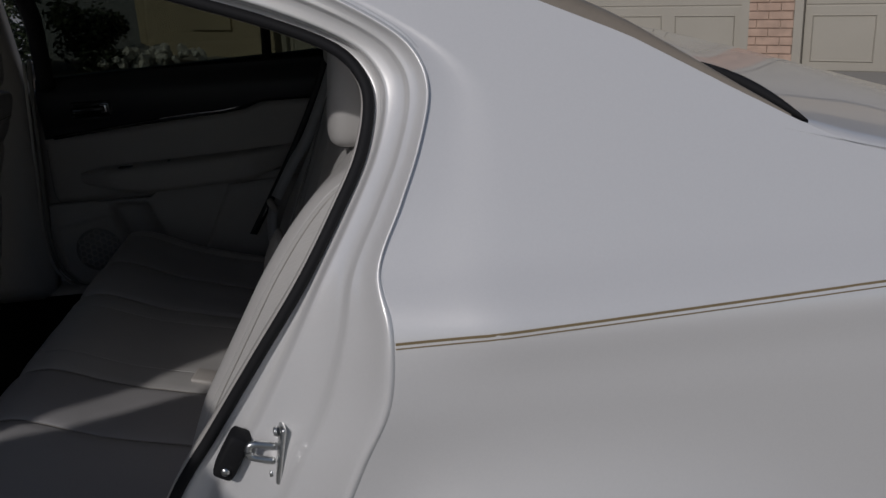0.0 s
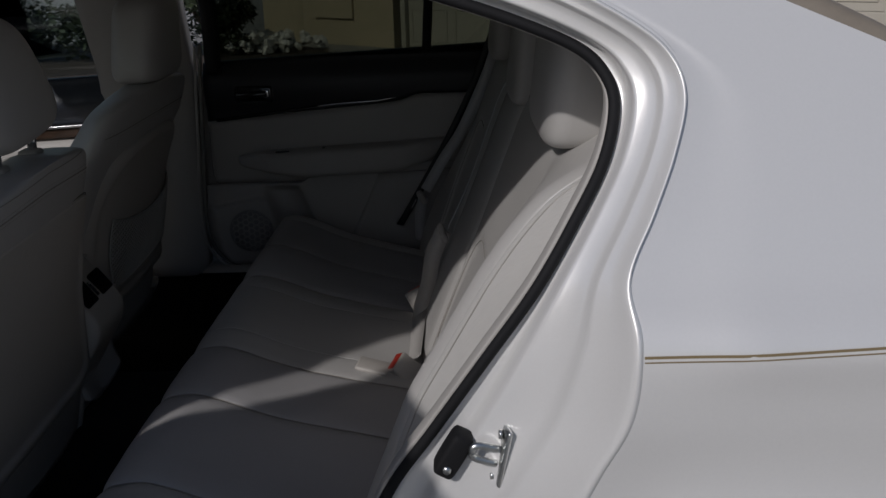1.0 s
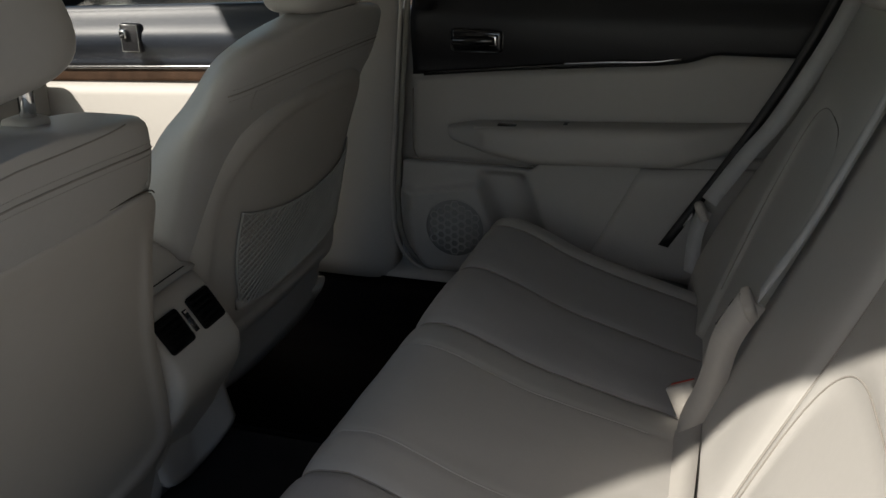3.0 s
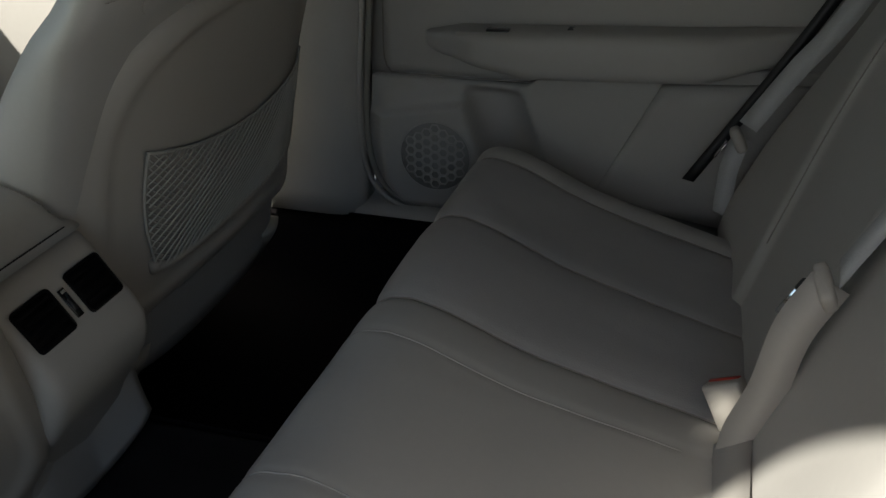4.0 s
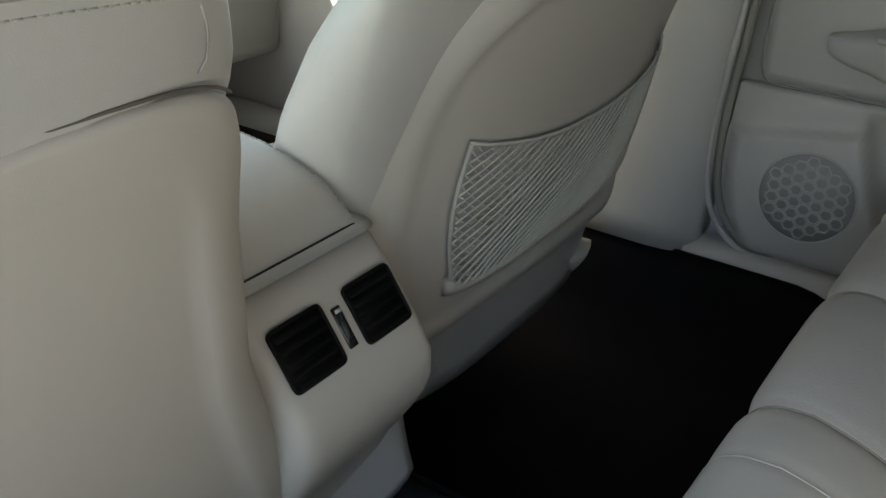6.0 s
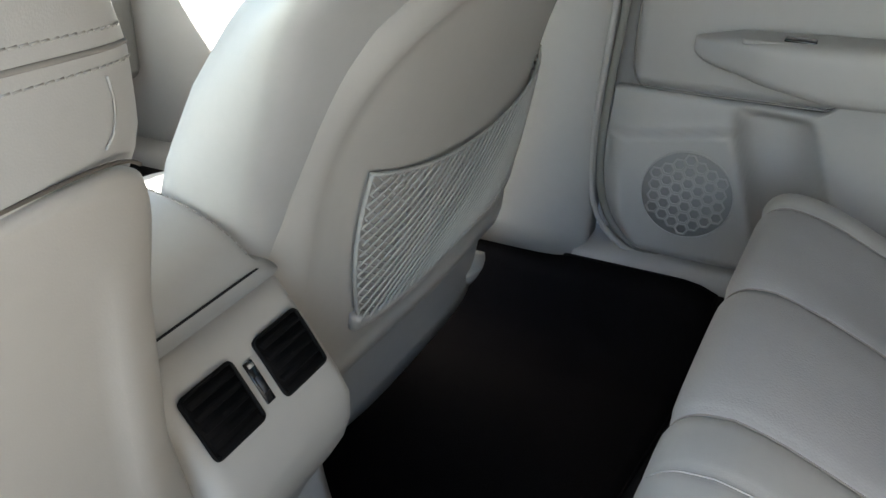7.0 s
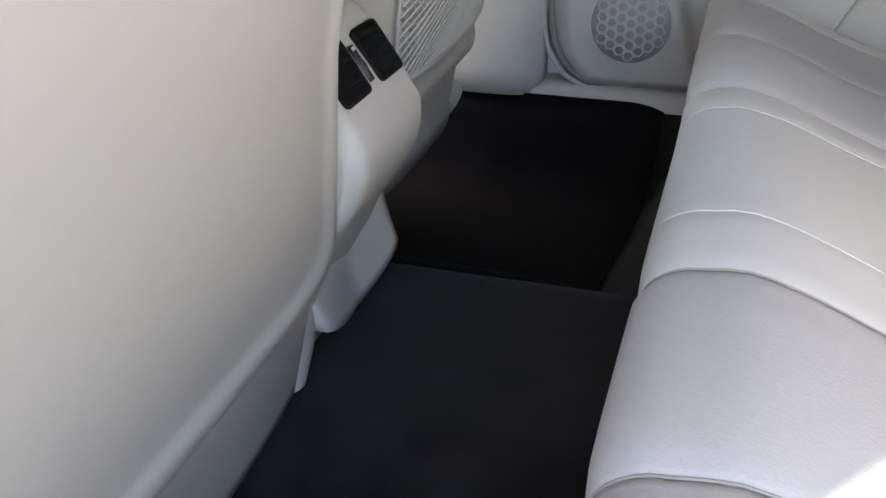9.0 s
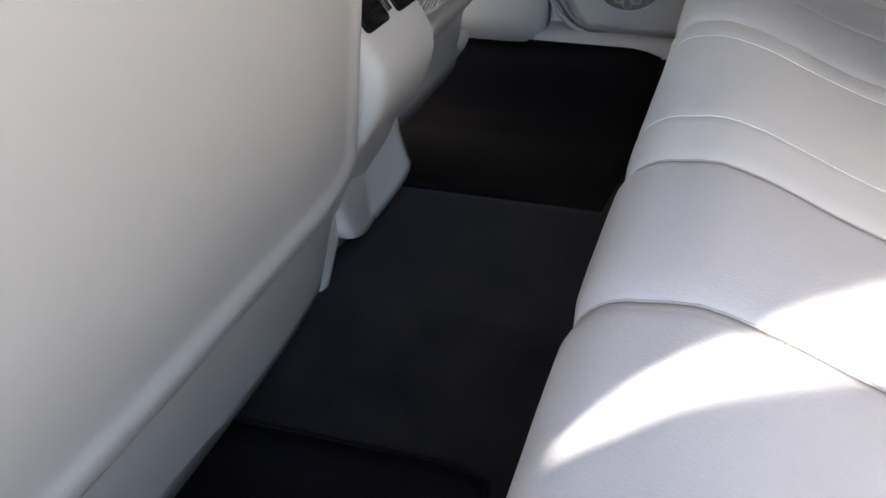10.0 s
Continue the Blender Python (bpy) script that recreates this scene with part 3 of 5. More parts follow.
# sill trims, pillar trims
for side in (0, 1):
    rows = []
    for i in range(25):
        x = -1.2 + 1.45 * i / 24
        rows.append([Vector((x, y, z)) for y, z in ((0.213, 0.430), (0.207, 0.455 - 0.008 * side), (0.190, 0.463 - 0.008 * side), (0.15, 0.464 - 0.008 * side), (0.12, 0.458 - 0.008 * side), (0.10, 0.44 - 0.008 * side))])
    bm = slab(rows, (0, 0, -0.008))
    if side:
        mirror_y(bm)
    tagged(part("trim", bm, TRIM), "ivory plastic door sill trim", "sill trim", kind="structure")
    rows = []
    for k in range(25):
        z = 0.44 + 0.84 * k / 24
        half = lerp([(0.44, 0.135), (0.56, 0.068), (0.75, 0.066), (1.28, 0.064)], z)
        lean = 0.05 * (z - 0.44)
        cx = -0.394 + lean
        inner_y = lerp([(0.44, 0.222), (0.52, 0.214), (0.7, 0.205), (0.95, 0.20), (1.28, 0.345)], z)
        rr = []
        for j in range(13):
            a = math.pi * j / 12
            u = -math.cos(a)
            if side:
                rr.append(Vector((lerp([(-1, -0.47), (1, -0.252 + 0.03 * max(0.0, z - 0.6))], u), inner_y - 0.030 * max(0.0, u) ** 6 - 0.02 * max(0.0, -u) ** 6, z)))
            else:
                rr.append(Vector((cx + half * u, inner_y - 0.055 * (abs(u) ** 4), z)))
        rows.append(rr)
    bm = slab(rows, (0, -0.04, 0))
    if side:
        mirror_y(bm)
    tagged(part("trim", bm, TRIM), "ivory plastic centre pillar trim", "pillar trim", kind="structure")
    # rear pillar lining beside the headrests
    rows = []
    for i in range(13):
        x = 0.60 + 0.36 * i / 12
        zt = lerp(ROOFLINE, x) - 0.035
        rows.append([Vector((x, side_y(0.97 + (zt - 0.97) * k / 8) + 0.075 + 0.03 * (k / 8), 0.97 + (zt - 0.97) * k / 8)) for k in range(9)])
    bm = slab(rows, (0, -0.02, 0))
    if side:
        mirror_y(bm)
    tagged(part("trim", bm, TRIM), "ivory plastic rear pillar lining", "pillar trim", kind="structure")
rows = [[Vector((0.50 + 0.45 * i / 8, 0.14 + (2 * MID - 0.28) * j / 14, 0.985 + 0.02 * math.sin(math.pi * j / 14))) for j in range(15)] for i in range(9)]
tagged(part("parcel_shelf", slab(rows, (0, 0, -0.02)), TRIM), "pale parcel shelf below the rear window", "shelf", kind="structure")

# ---------- rear bench ----------
bench = thing("rear_seat", "ivory leather rear bench seat with stitched panels", "car seat", at=(0.1, 0.86, 0.44))
SEAMS = [1.394, 1.210, 1.020, 0.689, 0.526, 0.30]
LINES = [0.953, 0.753]


def nose_lead(y):
    return soft_lerp([(0.15, -0.030), (0.45, -0.022), (0.9, -0.004), (1.4, 0.004)], y, 0.05)


def cushion_top(x, y):
    xr = x - nose_lead(y)
    z = 0.612 - 0.235 * max(0.0, x) + 0.017 * math.exp(-((xr - 0.02) / 0.075) ** 2)
    # seams pull in, panels swell between them
    for s in SEAMS:
        d = y - s
        z -= 0.0035 * math.exp(-(d / 0.008) ** 2) + 0.003 * math.exp(-(d / 0.03) ** 2)
    for s in LINES:
        z -= 0.0016 * math.exp(-((y - s) / 0.005) ** 2)
    for a, b in ((1.210, 1.394), (0.30, 0.526)):
        if a < y < b:
            z -= 0.006 * math.sin(math.pi * (y - a) / (b - a)) ** 0.9 * min(1, max(0, (x + 0.02) / 0.06))
    # outer bolsters rise and roll off
    for c, sgn in ((1.405, 1), (0.215, -1)):
        d = (y - c) * sgn
        if d > 0:
            z -= (5.5 if sgn > 0 else 9.0) * d * d
        if sgn < 0:
            z += 0.010 * math.exp(-((y - c) / 0.05) ** 2)
    z += 0.0016 * noise.noise((x * 9, y * 9, 0.3)) + 0.0009 * noise.noise((x * 30, y * 30, 2.3))
    return z


def cushion_row(y):
    pts = []
    lead = nose_lead(y)
    zf = cushion_top(-0.008 + lead, y)
    # up the front face and round the nose
    front = [(0.012, 0.43), (-0.002, 0.47), (-0.016, 0.52), (-0.028, 0.56), (-0.034, 0.583)]
    groove = sum(math.exp(-((y - s) / 0.010) ** 2) for s in SEAMS) * 0.003
    swell = 0.012 * math.exp(-((y - 0.86) / 0.5) ** 4)
    for x, z in front:
        pts.append(Vector((x + groove - swell * 0.5, y, z + (zf - 0.612) * max(0, (z - 0.43) / 0.18))))
    for a in (12, 25, 38, 51, 64, 75):
        t = radians(a)
        pts.append(Vector((-0.008 - 0.027 * math.cos(t) + groove * (1 - a / 90) - swell * 0.5 * (1 - a / 90), y, zf - 0.024 + 0.024 * math.sin(t))))
    for p in pts:
        p.x += lead
    n = 34
    for i in range(n + 1):
        x = -0.008 + lead + (0.378 - lead) * i / n
        pts.append(Vector((x, y, cushion_top(x, y))))
    return pts


ys = [0.155 + 1.390 * j / 283 for j in range(284)]
allrows = [cushion_row(y) for y in ys]
for r_ in allrows:
    for p in r_:
        p.y -= 0.10 * max(0.0, p.x) * min(1.0, max(0.0, (p.y - 0.98) / 0.2))


def nearest(values, v):
    return min(range(len(values)), key=lambda k: abs(values[k] - v))


def seat_panel(name, y0, y1, mat, label=""):
    rs = allrows[nearest(ys, y0):nearest(ys, y1) + 1]
    return part(name, slab(rs, (0, 0, -0.03)), mat, bench, label)


bounds = [0.155] + sorted(SEAMS) + [1.545]
for a, b in zip(bounds, bounds[1:]):
    mid = (a + b) / 2
    ins = a in (0.30, 0.526, 1.020, 1.210)
    seat_panel("cushion_panel", a, b, INSERT if ins else LEATHER, "perforated ivory leather insert" if ins else "")
# cords along the cushion seams, darkened to stand in for crease shade
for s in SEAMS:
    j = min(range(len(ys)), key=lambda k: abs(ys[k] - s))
    part("seam", tube([p + Vector((0, 0, 0.0005)) for p in allrows[j][2:]], 0.0008, 5), SEAMSHADE, bench)
for s in LINES:
    j = min(range(len(ys)), key=lambda k: abs(ys[k] - s))
    part("stitch_line", tube([p + Vector((0, 0, 0.0002)) for p in allrows[j][6:37]], 0.0007, 5), LEATHER, bench, "pale raised stitching")
body = [[Vector((x, y, z)) for x, z in ((0.02, 0.40), (0.36, 0.40), (0.36, 0.50), (0.02, 0.55))] for y in (0.17, 1.49)]
part("cushion_base", loft(body), BLACK, bench)

# backrest
BSEAMS = [1.03, 0.765]


def bulge(z):
    """How far the firm ends of the backrest stand forward of its middle."""
    return soft_lerp([(0.45, 0.05), (0.62, 0.085), (0.775, 0.090), (0.845, 0.076), (0.905, 0.064), (0.95, 0.050), (0.99, 0.031), (1.035, 0.0)], z, 0.012)


def far_bulge(z):
    return soft_lerp([(0.45, 0.006), (0.56, 0.014), (0.65, 0.012), (0.74, 0.000), (0.85, -0.014), (1.035, -0.012)], z, 0.012)


def dishes(z):
    """Middle, half width and rise of the two outer seat places at a height; the far one leans outward."""
    far = 1.275 + 0.45 * (min(max(z, 0.55), 0.86) - 0.60)
    return (0.606, 0.146, 0.200), ((1.06 + far) / 2, (far - 1.06) / 2, 0.27)


def back_point(y, z):
    x = soft_lerp([(0.45, 0.296), (0.53, 0.312), (0.62, 0.345), (0.80, 0.418), (1.0, 0.492), (1.06, 0.53)], z, 0.03)
    top = max(0.0, z - 0.985)
    x += 9.0 * top * top
    for s in BSEAMS:
        d = y - s
        x += 0.007 * math.exp(-(d / 0.010) ** 2) + 0.004 * math.exp(-(d / 0.03) ** 2)
    # soft dishes of the two outer places, rounded at the top
    for c, half, top in dishes(z):
        r = (abs(y - c) / half) ** 3.5 + (max(0.0, z - 0.60) / top) ** 3.5
        x += 0.011 / (1 + math.exp(min(40.0, (r - 1.0) / 0.07)))
    end = min(y - 0.215, 1.505 - y)
    w = max(0.0, min(1.0, 1 - end / 0.165))
    x -= (bulge(z) if y < MID else far_bulge(z)) * w * w * (3 - 2 * w)
    x += 0.012 * max(0.0, 1 - end / 0.022) ** 2
    x += 0.0016 * noise.noise((y * 9, z * 9, 7.3))
    return Vector((x, y, z))


bys = [0.215 + 0.003 * j for j in range(8)] + [0.24 + 1.24 * j / 224 for j in range(225)] + [1.484 + 0.003 * j for j in range(8)]
bz = [0.47 + 0.565 * i / 50 for i in range(51)]
brows = []
for y in bys:
    r_ = [back_point(y, z) for z in bz]
    e = r_[-1]
    r_ += [e + Vector((0.012, 0, 0.010)), e + Vector((0.035, 0, 0.015)), e + Vector((0.07, 0, 0.010))]
    brows.append(r_)
bb = [0.215] + sorted(BSEAMS) + [1.505]
for a, b in zip(bb, bb[1:]):
    rs = brows[nearest(bys, a):nearest(bys, b) + 1]
    ins = False
    part("backrest_panel", slab(rs, (0.05, 0, 0)), INSERT if ins else LEATHER, bench, "perforated ivory leather insert" if ins else "")
# backrest seam cords carry the crease shade in their colour
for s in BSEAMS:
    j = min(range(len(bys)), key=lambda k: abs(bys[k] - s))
    part("seam", tube([p + Vector((-0.0005, 0, 0)) for p in brows[j][2:46]], 0.0015, 5, up=(0, 1, 0)), SEAMSHADE, bench)


# outline seams of the dishes, with crease shade coloured in
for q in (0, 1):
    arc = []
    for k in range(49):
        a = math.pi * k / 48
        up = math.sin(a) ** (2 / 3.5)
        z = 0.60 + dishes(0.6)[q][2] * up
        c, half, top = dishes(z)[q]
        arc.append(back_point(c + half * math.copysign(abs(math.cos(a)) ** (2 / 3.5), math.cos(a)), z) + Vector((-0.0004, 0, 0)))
    part("seam", tube(arc, 0.0008, 5, up=(0, 1, 0)), SEAMSHADE, bench)


def side_bolster(flip):
    """The ribbed side of the backrest, facing the door."""
    rows = []
    for i in range(111):
        z = 0.50 + 0.535 * i / 110
        e = back_point(1.505 if flip else 0.215, z)
        w = soft_lerp([(0.50, 0.075), (0.70, 0.075), (0.86, 0.074), (0.95, 0.066), (1.0, 0.055), (1.035, 0.025)], z, 0.01)
        r_ = []
        for j in range(15):
            u = j / 14
            r_.append(Vector((e.x + w * u, 0.215 - 0.027 * math.sin(math.pi * 0.66 * u), z + 0.25 * w * u * 0.3)))
        rows.append(r_)
    bm = slab(rows, (0.0, 0.012, 0))
    st_ = tube([r[1] + Vector((0, -0.0004, 0)) for r in rows[::3]], 0.0008, 6, up=(0, 1, 0))
    s2_ = tube([r[11] + Vector((0, -0.0015, 0)) for r in rows[::3]], 0.0008, 5, up=(0, 1, 0))
    if flip:
        for q in (bm, st_, s2_):
            for v in q.verts:
                v.co.y = 1.72 - v.co.y
    b = part("side_bolster", bm, CLOTH, bench, "ribbed ivory vinyl side bolster")
    for q in (st_, s2_):
        s_ = part("stitch_line", q, STITCH, None)
        s_.parent, s_.location = b, (0, 0, 0)


side_bolster(False), side_bolster(True)


def rear_headrest(y, w, h, z0, name="headrest", label="ivory leather headrest", depth=0.048, hx=0.512):
    def bend(p):
        f = (p.z - z0) / h
        return Vector((p.x + 0.13 * (p.z - z0) - 0.03 * f * f * h, p.y, p.z))
    bm = cushion_blob((hx, y, z0 + h / 2), (depth, w / 2, h / 2), 48, 28, 4.8, 9.0, bend)
    hr = part(name, bm, LEATHER, bench, label)
    for dy in (-0.05, 0.05):
        po = part("post", tube([(hx + 0.003, y + dy, z0 - 0.05), (hx + 0.003, y + dy, z0 + 0.03)], 0.006, 8), CHROME, None)
        po.parent, po.location = hr, (0, 0, 0)


rear_headrest(0.423, 0.238, 0.222, 1.012, hx=0.520)
rear_headrest(1.316, 0.205, 0.265, 0.998)
rear_headrest(0.845, 0.19, 0.16, 0.985, label="low ivory leather middle headrest", depth=0.04)


# ---------- belts and buckles ----------
def ribbon(points, half, across, thick=0.0012):
    a = Vector(across).normalized() * half
    return slab([[Vector(p) - a, Vector(p) + a] for p in points], Vector((0.0, -thick, thick)))


def buckle(x, y, z, lean, yaw, label):
    t = thing("seat_belt_buckle", label, "buckle", group="seat belt buckles", at=(x, y, z))
    m = Matrix.Translation((x, y, z)) @ Matrix.Rotation(radians(yaw), 4, "Z") @ Matrix.Rotation(radians(lean), 4, "Y") @ Matrix.Rotation(radians(-50), 4, "Z")
    ct, cw = 0.013, 0.020
    case = box((-ct, -cw, -0.062), (ct, cw, 0.0), 0.004, 2)
    part("case", move(case, m), SHELL, t)
    bw = 0.0095
    btn = box((-bw, -0.0165, -0.004), (bw, 0.0165, 0.0015), 0.002, 1)
    part("button", move(btn, m), RED, t, "red release button")
    stalk = box((-0.004, -0.015, -0.11), (0.004, 0.015, -0.055), 0.002, 1)
    part("stalk", move(stalk, m), SHELL, t)


buckle(0.275, 0.736, 0.566, -44, 6, "beige seat belt buckle with a red button between cushion and backrest")
t = thing("buckle_tab", "flat beige webbing tab lying on the cushion", "belt tab", at=(0.235, 0.735, 0.55))
tab = box((-0.028, -0.023, -0.004), (0.028, 0.023, 0.004), 0.0035, 2)
part("tab", move(tab, Matrix.Translation((0.238, 0.738, 0.556)) @ Matrix.Rotation(radians(12), 4, "Y") @ Matrix.Rotation(radians(-8), 4, "Z")), SHELL, t)
# the second buckle stands up from the crease, its red button a thin line along the top edge
t = thing("seat_belt_buckle", "beige seat belt buckle standing up beside the middle place", "buckle", group="seat belt buckles", at=(0.30, 1.0, 0.57))
wide_, tall = Vector((0.74, -0.40, 0.55)).normalized(), Vector((-0.36, 0.22, 0.90))
tall = (tall - wide_ * tall.dot(wide_)).normalized()
thin = wide_.cross(tall)
STAND = Matrix(((wide_.x, thin.x, tall.x, 0.298), (wide_.y, thin.y, tall.y, 1.012), (wide_.z, thin.z, tall.z, 0.586), (0, 0, 0, 1)))
part("case", move(box((-0.020, -0.008, -0.062), (0.020, 0.008, 0.0), 0.003, 2), STAND), SHELL, t)
part("button", move(box((-0.0165, -0.0072, -0.002), (0.0165, -0.002, 0.0012), 0.0008, 1), STAND), RED, t, "red release button")
part("stalk", move(box((-0.013, -0.004, -0.11), (0.013, 0.004, -0.055), 0.002, 1), STAND), SHELL, t)

belt = thing("seat_belt", "grey seat belt with latch plate hanging over the backrest", "seat belt", group="seat belts", at=(0.33, 1.0, 0.6))


def over_back(y, z, lift=0.009):
    return back_point(y, z) + Vector((-lift, 0, 0.3 * lift))


part("webbing", ribbon(smooth_path([over_back(0.990, 1.03, 0.004), over_back(0.990, 0.985), over_back(0.992, 0.90), over_back(0.994, 0.80), over_back(0.993, 0.715, 0.014)], 24), 0.0235, (0.10, 1.0, 0.06)), WEB, belt)
part("lap_webbing", ribbon(smooth_path([over_back(0.978, 0.712, 0.020), over_back(0.972, 0.665, 0.022), (0.330, 0.966, 0.612), (0.316, 0.962, 0.568), (0.312, 0.960, 0.535)], 20), 0.0165, (0.80, -0.36, -0.29)), SHELL, belt, "beige lap webbing running into the seat crease")
part("lower_strap", ribbon(smooth_path([(0.312, 0.975, 0.556), (0.309, 0.92, 0.553), (0.306, 0.84, 0.551), (0.303, 0.765, 0.549)], 16), 0.020, (0.62, 0.0, 0.55)), TRIM, belt, "ivory strap lying in the seat crease")
at_ = over_back(0.982, 0.706, 0.020)
cover = cushion_blob((0, 0, 0), (0.007, 0.020, 0.013), 20, 8, 4, 4)
part("latch_cover", move(cover, Matrix.Translation(at_) @ Matrix.Rotation(radians(-24), 4, "Y") @ Matrix.Rotation(radians(28), 4, "X")), SHELL, belt, "beige plastic latch cover")
tongue = box((-0.0014, -0.0115, -0.032), (0.0014, 0.0115, 0.004), 0.001, 1)
run = Vector((0.46, 0.02, 0.88)).normalized()
face_ = Vector((-0.30, -0.85, 0.43))
face_ = (face_ - run * face_.dot(run)).normalized()
side_ = run.cross(face_)
grip = over_back(0.990, 0.694, 0.024)
TONGUE = Matrix(((face_.x, side_.x, run.x, grip.x), (face_.y, side_.y, run.y, grip.y), (face_.z, side_.z, run.z, grip.z), (0, 0, 0, 1)))
part("tongue", move(tongue, TONGUE), CHROME, belt, "bright steel latch tongue")
part("tongue_slot", move(box((-0.0020, -0.0065, -0.027), (0.0020, 0.0065, -0.020), 0.0005, 1), TONGUE), BLACK, belt)
part("tongue_grip", move(box((-0.0032, -0.012, -0.006), (0.0032, 0.012, 0.006), 0.0015, 1), TONGUE), BLACK, belt, "black tongue grip")
belt2 = thing("seat_belt", "dark grey seat belt hanging along the far end of the backrest", "seat belt", group="seat belts", at=(0.3, 1.47, 0.6))
part("webbing", ribbon(smooth_path([(0.505, 1.508, 1.03), (0.470, 1.510, 0.93), (0.412, 1.512, 0.805), (0.366, 1.511, 0.735), (0.318, 1.508, 0.655)], 24), 0.0135, (0.84, -0.40, -0.38)), WEB, belt2)
part("lap_webbing", ribbon(smooth_path([(0.312, 1.506, 0.640), (0.302, 1.500, 0.60), (0.30, 1.495, 0.56), (0.30, 1.49, 0.53)], 12), 0.014, (0.84, -0.50, -0.2)), WEB, belt2)
part("trim_edge", ribbon(smooth_path([(0.488, 1.540, 1.03), (0.447, 1.542, 0.92), (0.389, 1.542, 0.80), (0.322, 1.538, 0.68), (0.250, 1.530, 0.560)], 20), 0.0090, (0.9, 0.25, -0.3)), BLACK, belt2, "black trim edge behind the belt")
lp = cushion_blob((0, 0, 0), (0.008, 0.012, 0.018), 20, 8, 4, 4)
part("latch_cover", move(lp, Matrix.Translation((0.308, 1.497, 0.640)) @ Matrix.Rotation(radians(-28), 4, "Y")), SHELL, belt2, "beige plastic latch cover")
tg = box((-0.0014, -0.010, -0.026), (0.0014, 0.010, 0.0), 0.001, 1)
part("tongue", move(tg, Matrix.Translation((0.294, 1.505, 0.634)) @ Matrix.Rotation(radians(30), 4, "Y")), CHROME, belt2, "bright steel latch tongue")

# ---------- front seats ----------
BACKLINE = [(0.40, -0.330), (0.47, -0.330), (0.56, -0.320), (0.65, -0.303), (0.727, -0.286), (0.82, -0.258), (0.90, -0.228), (0.96, -0.205), (1.0, -0.195)]


def front_seat(name, cx, cy, pocket, label):
    """A front seat seen from behind: padded back, hard rear shell, skirt, headrest on two posts, cushion and rail covers."""
    t = thing(name, label, "car seat", group="front seats", at=(cx - 0.45, cy, 0.36))

    def rear(z):
        return cx + soft_lerp(BACKLINE, z, 0.03)

    def flush(z):
        q = min(1.0, max(0.0, (z - 0.84) / 0.04))
        return 0.0075 * q * q * (3 - 2 * q)

    def tip(dy, z):
        return 0.0 if pocket else 0.07 * dy * min(1.0, max(0.0, (z - 0.88) / 0.08)) * (1.0 if dy < 0 else 0.0)

    def slim_far(dy, z):
        return dy if pocket or dy < 0 else dy * (1 - lerp([(0.74, 0.0), (0.80, 0.025), (0.885, 0.065), (0.94, 0.14)], z))

    def half_at(z):
        if not pocket:
            return soft_lerp([(0.44, 0.204), (0.55, 0.240), (0.75, 0.254), (0.86, 0.254), (0.915, 0.248), (0.938, 0.238), (0.952, 0.218), (0.961, 0.180), (0.967, 0.12), (0.971, 0.04)], z, 0.004)
        return soft_lerp([(0.44, 0.22), (0.55, 0.260), (0.75, 0.275), (0.86, 0.274), (0.915, 0.262), (0.940, 0.246), (0.956, 0.216), (0.966, 0.156), (0.974, 0.05)], z, 0.005)

    # padded back: stacked outlines
    rings = []
    zs = [0.44 + (0.534 if pocket else 0.530) * (1 - (1 - i / 40) ** 1.5) for i in range(41)]
    for i, z in enumerate(zs):
        half = half_at(z)
        dep = (0.84 if pocket else 1.0) * lerp([(0.44, 0.10), (0.75, 0.075), (0.93, 0.058), (0.98, 0.035), (0.99, 0.015)], z)
        ctr = rear(z) - dep - 0.004 + flush(z)
        ring = []
        for u, v in squircle(44, 3.2):
            wing = ((0.030 if pocket else 0.085) * lerp([(0.44, 0.6), (0.6, 1.0), (0.8, 0.9), (0.92, 0.35), (0.98, 0.0)], z)) * max(0, abs(v) - 0.5) / 0.5 * max(0, -u + 0.25) / 1.25
            slim = 1.0 - lerp([(0.74, 0.0), (0.80, 0.06), (0.85, 0.17), (0.90, 0.28), (0.97, 0.34)], z) * max(0.0, 0.2 - u) / 1.2 if pocket else 1.0
            ring.append(Vector((ctr + dep * u - wing, cy + slim_far(half * v * slim, z), z + tip(half * v, z))))
        rings.append(ring)
    part("backrest", loft(rings), LEATHER, t, "ivory leather backrest")

    # stitched twin seam across the top of the back
    def on_back(v, z):
        dep = (0.84 if pocket else 1.0) * lerp([(0.44, 0.10), (0.75, 0.075), (0.93, 0.058), (0.98, 0.035)], z)
        return Vector((rear(z) + flush(z) - 0.004 - dep + dep * (1 - abs(v) ** 3.2) ** (1 / 3.2), cy + slim_far(half_at(z) * v, z), z + tip(half_at(z) * v, z)))

    zs_ = 0.9085 if pocket else 0.9315
    # seam cord in the darker colour that stands in for crease shade
    part("seam", tube([on_back(-0.94 + 1.88 * k / 40, zs_ - (0.012 if pocket else 0.016) * abs(-0.94 + 1.88 * k / 40) ** 3) for k in range(41)], 0.0010, 5), SEAMSHADE, t)
    if not pocket:
        part("seam", tube([on_back(-0.95 + 1.75 * k / 30, 0.9580) for k in range(31)], 0.0008, 5), SEAMSHADE, t)
    for dz in (0.0065, -0.0065):
        bm = bmesh.new()
        for k in range(100):
            v = -0.93 + 1.86 * k / 99
            z = zs_ + dz - (0.012 if pocket else 0.016) * abs(v) ** 3
            tube([on_back(v, z), on_back(v + 0.008, z), on_back(v + 0.0150, z)], 0.00042, 5, bm)
        part("stitch_line", bm, STITCH, t, "pale stitching beside the seam")
